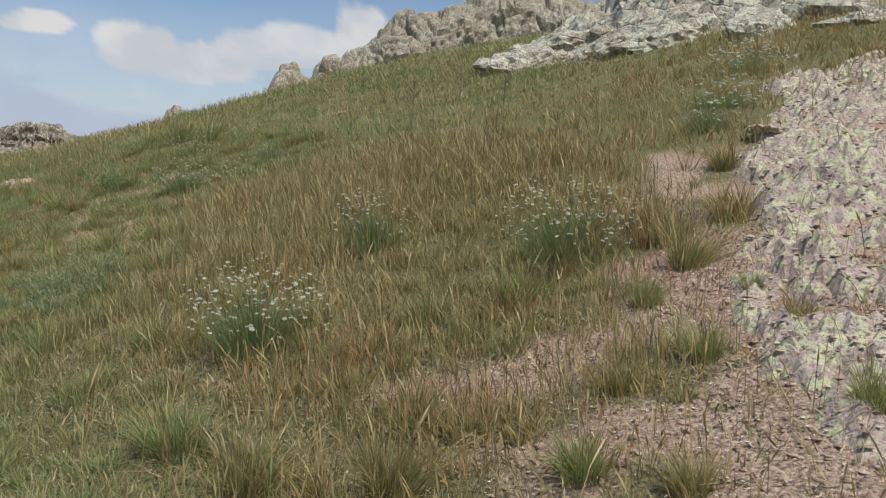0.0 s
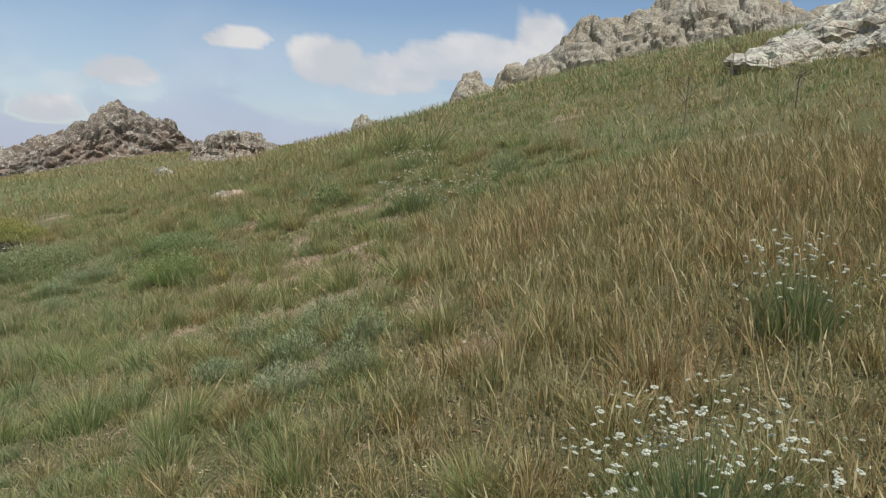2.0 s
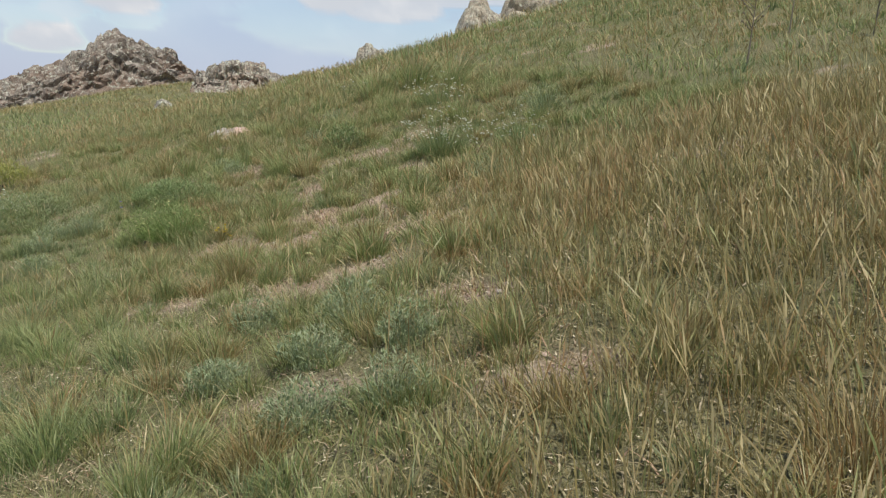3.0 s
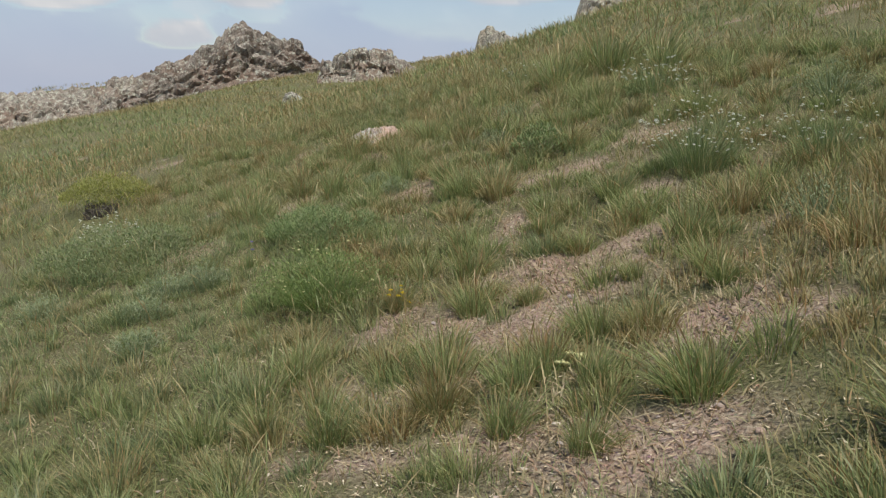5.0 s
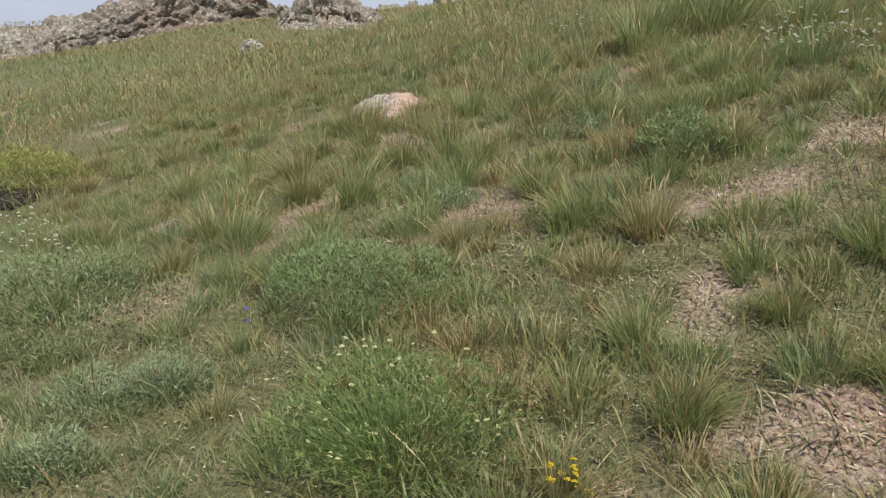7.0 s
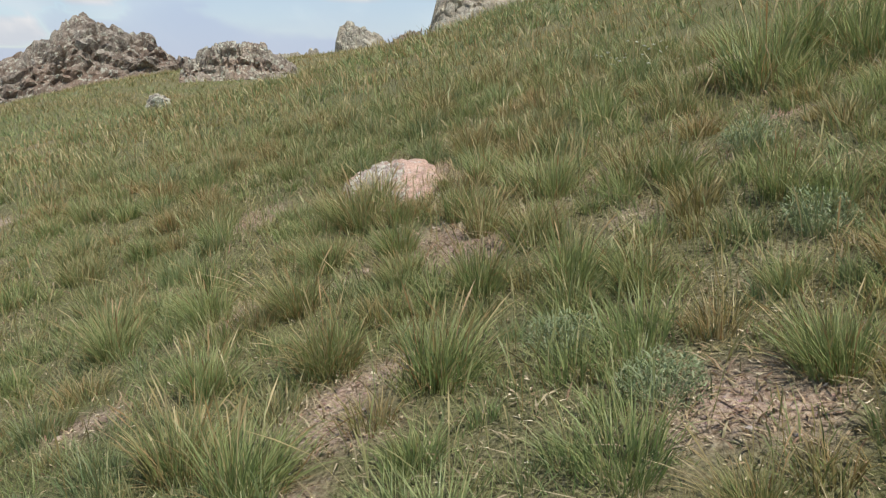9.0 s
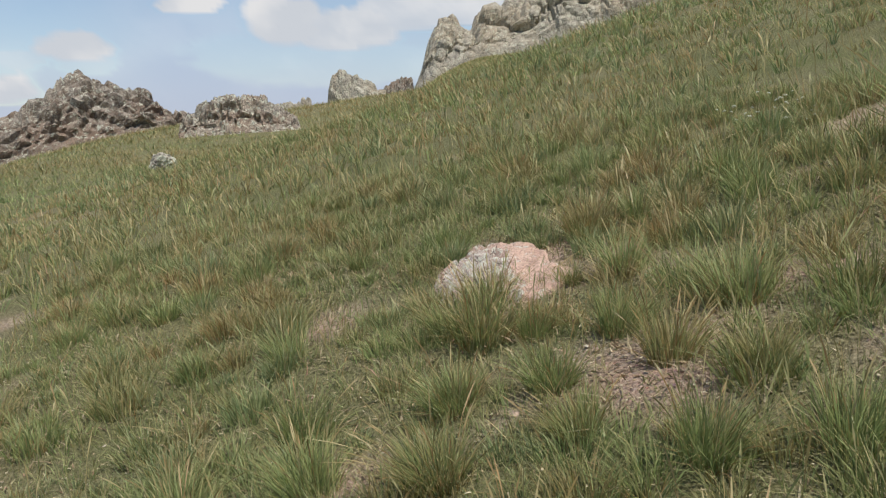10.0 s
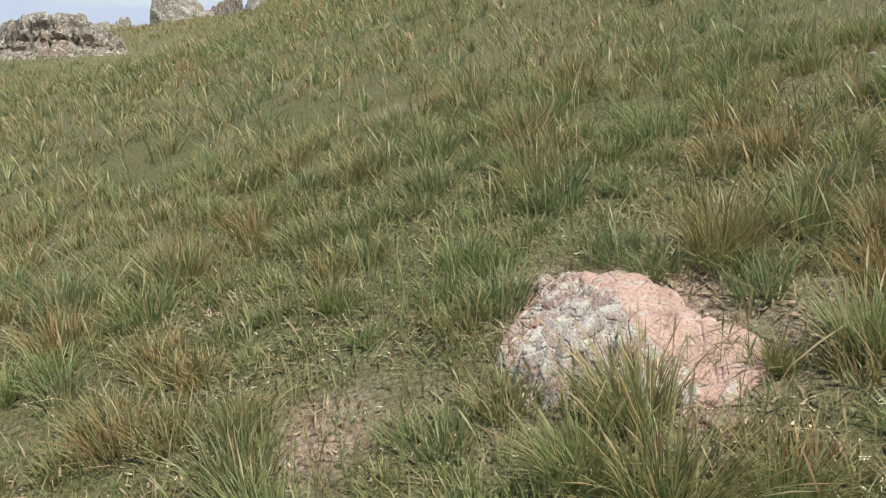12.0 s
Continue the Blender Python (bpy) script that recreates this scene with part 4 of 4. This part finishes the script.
def leafy(n, crown_r, tall, size, seed, dry=0.05, name="foliage", material=None):
    """Small leaflets all through a low dome."""
    r = np.random.default_rng(seed)
    a, rad, lev = r.uniform(0, 2 * np.pi, n), np.sqrt(r.uniform(0, 1, n)) * crown_r, r.uniform(0, 1, n) ** 0.5
    top = tall * np.sqrt(np.maximum(1 - (rad / crown_r) ** 2 * 0.9, 0)) * (1 + 0.3 * vnoise(np.stack([np.cos(a) * rad, np.sin(a) * rad, 0 * a], 1) * 9, seed))
    root = np.stack([np.cos(a) * rad, np.sin(a) * rad, lev * top], 1)
    bend = np.stack([np.cos(a), np.sin(a)], 1) * 0.5 + r.normal(0, 0.9, (n, 2))
    v, f, at = blades(root, size * r.uniform(0.6, 1.3, n), size * 0.34 * r.uniform(0.7, 1.3, n), bend, r.uniform(0, np.pi, n), np.clip(dry + r.normal(0, 0.1, n), 0, 1), "leaf")
    return mesh_of(name, v, f, material or HERB, at, smooth_shade=False)


def umbel_mesh(material, rad, seed):
    """A flat flower head: a shallow dome of florets over a short cup."""
    r = np.random.default_rng(seed)
    verts, faces = [], []
    for k in range(7):
        a = 0 if k == 0 else (k + r.uniform(-0.2, 0.2)) * math.pi / 3
        c = np.array((math.cos(a), math.sin(a), 0)) * (0 if k == 0 else rad * 0.62)
        c[2] = 0.25 * rad if k == 0 else r.uniform(-0.1, 0.1) * rad
        b = len(verts)
        fr = rad * r.uniform(0.34, 0.48)
        verts += [c + (0, 0, fr * 0.45)] + [c + np.array((math.cos(q), math.sin(q), 0)) * fr for q in np.arange(6) * math.pi / 3] + [c - (0, 0, fr * 0.9)]
        for q in range(6):
            faces += [(b, b + 1 + q, b + 1 + (q + 1) % 6), (b + 7, b + 1 + (q + 1) % 6, b + 1 + q)]
    return mesh_of("flower_head", np.array(verts), [np.array(faces)], material)


UMBELS = [umbel_mesh(WHITE, 0.0135, 3), umbel_mesh(WHITE, 0.0105, 5), umbel_mesh(WHITE, 0.016, 8)]
CREAMS = [umbel_mesh(CREAM, 0.010, 6), umbel_mesh(CREAM, 0.008, 9)]
YELLOWS = [umbel_mesh(YELLOW, 0.012, 7), umbel_mesh(YELLOW, 0.010, 10)]


def stalk_mesh(lean):
    """A thin bent stalk of unit length that leans towards +x, and its tip."""
    v, f, at = blades(np.zeros((2, 3)), np.ones(2), np.full(2, 0.009), np.array(((lean, 0.0), (lean, 0.0))), np.array((0.3, 1.87)), np.full(2, 0.3), "fine")
    return mesh_of("stalk", v, f, HERB, at, smooth_shade=False), tuple(float(q) for q in v[-1])


STALKS = [stalk_mesh(0.07 + 0.14 * k) for k in range(8)]


def flowering(name, label, x, y, crown, tall, heads, kinds, seed, leaves=420, dry=0.12, category="flowering plant", group="", swell=1.0, foliage=None):
    """A many-stemmed herb with a flower head on each of its tall stems."""
    r = np.random.default_rng(seed)
    base = tagged(new(name), label, category, group)
    base.location = (x, y, at_ground(x, y))
    me, _ = cluster(leaves, crown * 0.55, crown * 1.05, tall * 0.74, 0.0036, seed, dry, "fine", material=foliage, low=0.3)
    part("foliage", me, base)
    for _ in range(heads):
        a, rad = r.uniform(0, 2 * math.pi), math.sqrt(r.uniform(0, 1))
        high = tall * r.uniform(0.45, 1.0) * (1 - 0.25 * rad)
        kind = min(int(rad * crown * 0.71 / high / 0.14), len(STALKS) - 1)
        me, tip = STALKS[kind]
        ob = part("stalk", me, base)
        ob.matrix_basis = pose(math.cos(a) * rad * crown * 0.34, math.sin(a) * rad * crown * 0.34, -0.015, 0, 0, math.degrees(a) + r.uniform(-20, 20)) @ Matrix.Scale(high, 4)
        head = part("flower_head", kinds[int(r.integers(len(kinds)))], ob)
        head.matrix_basis = pose(*tip, r.uniform(-25, 25), r.uniform(-25, 25), r.uniform(0, 360)) @ Matrix.Scale(swell * r.uniform(0.8, 1.25) / high, 4)
    return base


grow()
YARROW = "silvery green yarrow bush with flat white flower heads"
for k, (x, y, crown, tall, heads, swell) in enumerate((
        (-0.95, 4.64, 0.33, 0.50, 110, 1.0), (0.52, 5.31, 0.38, 0.52, 110, 1.0), (-0.55, 5.86, 0.24, 0.44, 46, 1.0), (-3.30, 11.25, 0.38, 0.50, 80, 1.0),
        (-2.59, 11.09, 0.32, 0.40, 34, 1.1), (-3.84, 13.41, 0.42, 0.40, 40, 1.3), (2.36, 9.01, 0.45, 0.40, 40, 1.9), (3.54, 11.84, 0.65, 0.45, 60, 2.4), (1.98, 8.01, 0.25, 0.36, 22, 1.6),
        (-8.00, 11.62, 0.45, 0.28, 34, 1.3), (-8.91, 12.54, 0.40, 0.26, 26, 1.4), (-5.59, 15.82, 0.30, 0.30, 16, 1.2))):
    flowering("yarrow_bush", YARROW, x, y, crown, tall, int(heads * 1.9), UMBELS, 600 + 7 * k, 620, 0.30, group="yarrow on the slope", swell=swell * 0.66)
flowering("flowering_herb", "fresh green bushy herb dotted with tiny cream flowers", -5.17, 9.95, 0.46, 0.40, 46, CREAMS, 700, 1700, 0.08, foliage=LUSH)
part("leafy_crown", leafy(3600, 0.44, 0.27, 0.020, 705, 0.12, "leafy_crown", LUSH), bpy.data.objects["flowering_herb"])
flowering("yellow_flower", "small plant with a cluster of bright yellow flowers", -4.65, 9.72, 0.06, 0.16, 16, YELLOWS, 710, 60, 0.1)
flowering("cream_flower", "low rosette with two pale cream flowers", -3.57, 8.78, 0.06, 0.12, 3, CREAMS, 720, 50, 0.3, swell=2.6)
flowering("violet_flower", "thin stem with a small violet flower head", -6.02, 10.46, 0.04, 0.34, 2, [umbel_mesh(VIOLET, 0.012, 11)], 730, 20, 0.2)


def cushion(label, x, y, crown, tall, seed, leaves, size, dry, material=None):
    base = tagged(new("cushion_shrub"), label, "shrub")
    base.location = (x, y, at_ground(x, y) - 0.01)
    part("foliage", leafy(leaves, crown, tall, size, seed, dry, material=material), base)
    me, _ = cluster(160, crown * 0.3, crown * 0.95, tall * 0.95, 0.006, seed + 1, 0.9, "fine", name="stalk")
    part("stalk", me, base)
    return base


cushion("low grey-green leafy shrub with a dark shaded side", -5.68, 10.95, 0.44, 0.22, 740, 8200, 0.019, 0.22)
cushion("rounded grey-green spiny cushion plant in the grass", -7.2, 10.85, 0.70, 0.28, 750, 8000, 0.024, 0.45)
cushion("small grey-leaved herb beside bare soil", -4.51, 12.23, 0.26, 0.2, 760, 1800, 0.028, 0.3)

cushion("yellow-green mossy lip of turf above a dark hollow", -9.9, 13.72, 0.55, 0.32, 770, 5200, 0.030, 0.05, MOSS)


GREY_HERBS = ((-3.31, 7.39, 0.16, 0.2), (-2.78, 6.71, 0.17, 0.22), (-2.76, 7.11, 0.18, 0.22), (-2.42, 6.73, 0.13, 0.2), (-3.15, 6.62, 0.14, 0.18), (-2.62, 6.18, 0.16, 0.2), (-2.3, 6.19, 0.14, 0.2),
              (-2.64, 9.99, 0.22, 0.25), (-2.5, 12.24, 0.3, 0.3), (-7.18, 9.89, 0.2, 0.2), (-6.03, 9.38, 0.17, 0.18), (-6.37, 10.09, 0.2, 0.2), (-6.16, 10.2, 0.18, 0.24), (-6.28, 9.75, 0.15, 0.17),
              (-5.06, 12.82, 0.15, 0.2), (-5.9, 12.3, 0.15, 0.16), (-5.62, 11.95, 0.14, 0.15), (-5.17, 13.7, 0.16, 0.2))


def grey_herb(x, y, crown, tall, seed):
    """A loose many-stemmed herb with small leaves all along its stems."""
    base = tagged(new("grey_herb"), "loose silvery grey-green herb with fine leaves in grass", "herb", "silvery herbs on the slope")
    base.location = (x, y, at_ground(x, y) - 0.01)
    me, _ = cluster(170, crown * 0.5, crown, tall, 0.0042, seed, 0.15, "fine", SILVER, 0.45, "stem")
    part("stem", me, base)
    part("foliage", leafy(900, crown * 0.95, tall * 0.85, 0.017, seed + 1, 0.15, material=SILVER), base)
    return base


for k, (x, y, crown, tall) in enumerate(GREY_HERBS):
    grey_herb(x, y, crown, tall, 800 + 3 * k)


def dead_thistle(x, y, tall, seed):
    """A dried branching stalk."""
    r = np.random.default_rng(seed)
    bm = bmesh.new()

    def limb(a, b, ra, rb):
        m = Matrix.Translation((a + b) / 2) @ (b - a).to_track_quat("Z", "Y").to_matrix().to_4x4()
        bmesh.ops.create_cone(bm, cap_ends=True, segments=6, radius1=ra, radius2=rb, depth=(b - a).length, matrix=m)
    top = Vector((0.02, 0.0, tall))
    limb(Vector((0, 0, -0.03)), top, 0.010, 0.004)
    for k in range(9):
        s = r.uniform(0.35, 0.95)
        a = top * s
        way = Vector((r.normal(), r.normal(), r.uniform(0.6, 1.4))).normalized()
        b = a + way * tall * r.uniform(0.18, 0.36)
        limb(a, b, 0.005, 0.0025)
        bmesh.ops.create_icosphere(bm, subdivisions=1, radius=0.012, matrix=Matrix.Translation(b))
    me = bpy.data.meshes.new("dead_thistle")
    bm.to_mesh(me)
    bm.free()
    me.materials.append(DEADWOOD)
    ob = new("dead_thistle", me)
    ob.location = (x, y, at_ground(x, y))
    return tagged(ob, "dry grey branching thistle stalk standing in grass", "dead plant")


dead_thistle(-0.67, 12.3, 0.62, 5)
dead_thistle(0.55, 13.0, 0.50, 6)
dead_thistle(-0.05, 14.2, 0.75, 8)


# ---------------------------------------------------------------- single tufts that stand out
def tuft_mesh(name, seed, n, dry, low, high, shape, splay):
    r = np.random.default_rng(seed)
    a, rad = r.uniform(0, 2 * np.pi, n), np.sqrt(r.uniform(0, 1, n))
    way = np.stack([np.cos(a), np.sin(a)], 1)
    bend = way * (rad * splay)[:, None] + r.normal(0, 0.22, (n, 2)) + WIND * r.uniform(0.1, 0.5, n)[:, None]
    root = np.concatenate([way * (rad * 0.07)[:, None], np.full((n, 1), -0.02)], 1)
    wide = r.uniform(0.0026, 0.0046, n) if shape == "fine" else np.full(n, 0.0045)
    v, f, at = blades(root, r.uniform(low, high, n), wide, bend, r.uniform(0, np.pi, n), np.clip(dry + r.normal(0, 0.13, n), 0, 1.2), shape)
    return mesh_of(name, v, f, GRASS, at, smooth_shade=False)


TUFTS = []
for k, d in enumerate((0.10, 0.20, 0.06, 0.34, 0.52)):
    base = new("grass_tuft")
    part("foliage", tuft_mesh("foliage", 40 + k, 400, d, 0.07, 0.20, "fine", 0.62), base)
    part("seed_straw", tuft_mesh("seed_straw", 60 + k, 26 + 10 * k, 1.0, 0.12, 0.25, "stem", 0.6), base, "pale dry seed stalks")
    part("thatch", tuft_mesh("thatch", 70 + k, 90, 1.0, 0.04, 0.12, "fine", 1.5), base, "dead straw-coloured leaves at the foot")
    TUFTS.append(base)
TUFT_LABELS = ("dense dark green tuft of fine grass", "green tuft of fine grass with pale tips", "fresh green tuft of soft grass",
               "grey-green tuft of grass mixed with straw", "half-dry tuft of straw and green grass")
TUFT_PLACES = (
        (0.25, 4.91, 1.3, 1), (-2.02, 6.56, 1.1, 1), (1.25, 4.07, 0.7, 4), (1.45, 3.45, 0.8, 0), (1.04, 4.87, 1.2, 4), (1.70, 6.61, 1.1, 4), (-4.07, 8.84, 1.1, 1), (-3.74, 8.64, 1, 0), (-3.53, 9.08, 1.1, 0),
        (-4.10, 10.64, 0.9, 1), (-4.39, 10.08, 1.1, 2), (-3.21, 10.04, 1.2, 1), (-4.48, 8.58, 1, 2), (-4.30, 12.24, 1.1, 4), (-4.60, 11.32, 1.3, 4), (-4.57, 10.53, 1, 2), (-3.41, 12.56, 1.4, 0), (-3.78, 11.00, 1.1, 2),
        (-7.63, 13.48, 1.2, 0), (-5.51, 13.53, 1.3, 1), (-7.96, 13.17, 1.1, 0), (-4.97, 14.79, 2.6, 0), (-7.04, 14.37, 1.3, 3), (-7.21, 14.20, 1.1, 1), (-7.13, 15.77, 1, 3), (-6.63, 15.03, 1.2, 4), (-7.86, 15.19, 0.8, 1),
        (-8.09, 14.66, 0.8, 3), (-6.36, 15.07, 1.1, 1), (-6.45, 14.39, 1.2, 0), (-5.20, 11.96, 1.2, 2), (-4.93, 11.55, 1.2, 0), (-6.17, 11.10, 1.2, 0), (-5.13, 13.11, 1.2, 1), (-5.87, 15.27, 1.3, 2), (-4.31, 13.44, 1.4, 0),
        (-4.81, 8.96, 1.2, 1), (-6.98, 11.85, 1.3, 3), (-2.49, 7.89, 1.2, 2), (-1.55, 5.01, 1, 1), (-2.24, 5.32, 1.1, 0), (-4.64, 15.14, 2.7, 0), (-4.39, 14.71, 2.6, 0), (-3.86, 14.27, 1.9, 0), (-4.09, 15.29, 2.8, 1),
        (-3.92, 9.60, 0.7, 3), (-3.46, 9.68, 0.6, 1), (-3.32, 9.07, 0.8, 3), (-3.05, 9.39, 0.8, 0), (-3.35, 8.07, 0.8, 1), (-3.89, 10.26, 0.6, 3), (-3.07, 10.62, 0.8, 3), (-6.04, 13.28, 0.7, 3), (-5.24, 12.43, 0.7, 1),
        (-5.46, 11.44, 0.8, 3), (-6.67, 14.40, 0.5, 3), (-0.19, 3.64, 0.8, 4), (0.52, 3.72, 0.7, 4), (0.77, 4.53, 0.8, 1), (1.19, 4.42, 0.6, 0), (0.57, 3.00, 0.7, 4), (-7.47, 13.09, 1.2, 0), (-7.05, 13.02, 1.3, 3),
        (-6.72, 12.43, 1.3, 3), (-6.25, 12.91, 1.2, 2), (-5.88, 12.83, 1.4, 2), (-6.27, 12.24, 1.5, 2), (-7.13, 12.34, 1.1, 2), (-7.83, 12.92, 1.2, 1), (-6.62, 13.15, 0.9, 3), (-5.67, 12.66, 1.1, 1), (-7.03, 14.03, 1.5, 3),
        (-6.81, 13.96, 0.9, 0), (-6.47, 13.79, 1.2, 1), (-6.31, 13.47, 1.2, 4), (-6.04, 13.80, 1.4, 0), (-7.96, 14.25, 1, 0), (-7.07, 13.46, 1.1, 2), (-6.72, 13.46, 1.1, 2), (-4.00, 8.56, 1.2, 4), (-3.67, 8.34, 1, 0),
        (-3.42, 8.62, 1, 0), (-4.39, 8.98, 0.9, 4), (-4.20, 9.57, 1.1, 1), (-3.11, 9.66, 1, 0), (-3.07, 8.36, 1.3, 2), (-4.74, 8.50, 0.9, 1), (-4.38, 8.38, 1, 2), (-4.65, 9.72, 0.8, 4), (-2.97, 6.01, 1.2, 0),
        (-3.03, 5.85, 1, 0), (-1.05, 3.74, 1.1, 0), (0.85, 3.91, 0.9, 0), (0.31, 3.16, 0.9, 0), (1.18, 3.27, 0.9, 0), (-0.23, 3.26, 1.2, 4), (-0.68, 3.40, 1.2, 4), (-6.73, 11.72, 1.4, 0), (-7.51, 13.16, 1.1, 0))
for k, (x, y, size, kind) in enumerate(TUFT_PLACES):
    m = pose(x, y, at_ground(x, y), 4, -4, 47 * k)
    first = not TUFTS[kind].get("label")
    ob = TUFTS[kind] if first else copy_thing(TUFTS[kind], m)
    ob.matrix_basis = m @ Matrix.Scale(size, 4)
    tagged(ob, TUFT_LABELS[kind], "grass tuft", "bunch grass tufts")


# ---------------------------------------------------------------- gravel and small stones
def pebble_meshes():
    out = []
    for k in range(6):
        r = np.random.default_rng(80 + k)
        v, f = ICO[1]
        v = v * r.uniform(0.7, 1.2, (len(v), 1)) * np.array((1, 0.75, 0.5))
        out.append((v, f))
    return out


PEBBLES = pebble_meshes()


def gravel():
    x, y, d, r = swath(330000, (-10, 4.5, 1.2, 18), 31, 0, 4.2, 0.0)
    keep = r.uniform(0, 1, len(x)) < (0.03 + 0.85 * bareness(x, y)) * (0.25 + 0.75 * smooth(6.5, 4.5, y)) * (0.3 + 0.7 * smooth(-0.3, 0.5, fbm(flat(x, y, 2.2), 2, 33)))
    x, y = x[keep], y[keep]
    s = 0.0035 + 0.013 * r.uniform(0, 1, len(x)) ** 3
    fx, fy = r.uniform(0.7, 4.6, 12000), r.uniform(2.0, 10.5, 12000)
    on = rock_face(fx, fy) > surface(fx, fy) - 0.03
    fx, fy = fx[on], fy[on]
    x, y, s = np.append(x, fx), np.append(y, fy), np.append(s, 0.006 + 0.024 * r.uniform(0, 1, len(fx)) ** 3)
    z = np.maximum(surface(x, y), rock_face(x, y))
    n = len(x)
    corner = np.array(((1, 0, 0), (0.1, 0.8, 0.1), (-0.9, 0.1, 0), (0, -0.8, -0.05), (0.1, 0.05, 0.38), (0, 0, -0.5)))
    v = corner[None] * r.uniform(0.65, 1.25, (n, 6, 1))
    a = r.uniform(0, 6.28, n)
    c, q = np.cos(a)[:, None], np.sin(a)[:, None]
    v = np.stack([v[..., 0] * c - v[..., 1] * q, v[..., 0] * q + v[..., 1] * c, v[..., 2]], 2) * s[:, None, None] + np.stack([x, y, z + 0.2 * s], 1)[:, None]
    side = np.array([(0, 1, 4), (1, 2, 4), (2, 3, 4), (3, 0, 4), (1, 0, 5), (2, 1, 5), (3, 2, 5), (0, 3, 5)])
    f = (np.arange(n)[:, None, None] * 6 + side).reshape(-1, 3)
    return tagged(new("gravel", mesh_of("gravel", v.reshape(-1, 3), [f], GRIT, smooth_shade=False)), "pink and grey stone chips on bare soil", "gravel", kind="stuff")


gravel()
x, y, d, r = swath(6000, (-10, 4.5, 1.2, 18), 35, 0, 3.6, 0.0)
keep = r.uniform(0, 1, len(x)) < bareness(x, y)
x, y = x[keep][:240], y[keep][:240]
chip_meshes = [mesh_of("stone", v, [f], GRIT, smooth_shade=False) for v, f in PEBBLES]
for k in range(len(x)):
    ob = new("stone", chip_meshes[k % 6])
    s = float(r.uniform(0.010, 0.026))
    ob.matrix_basis = pose(x[k], y[k], at_ground(x[k], y[k]) + 0.2 * s, 10, 5, 77 * k) @ Matrix.Scale(s, 4)
    tagged(ob, "small angular stone lying on bare soil", "stone", "loose stones")
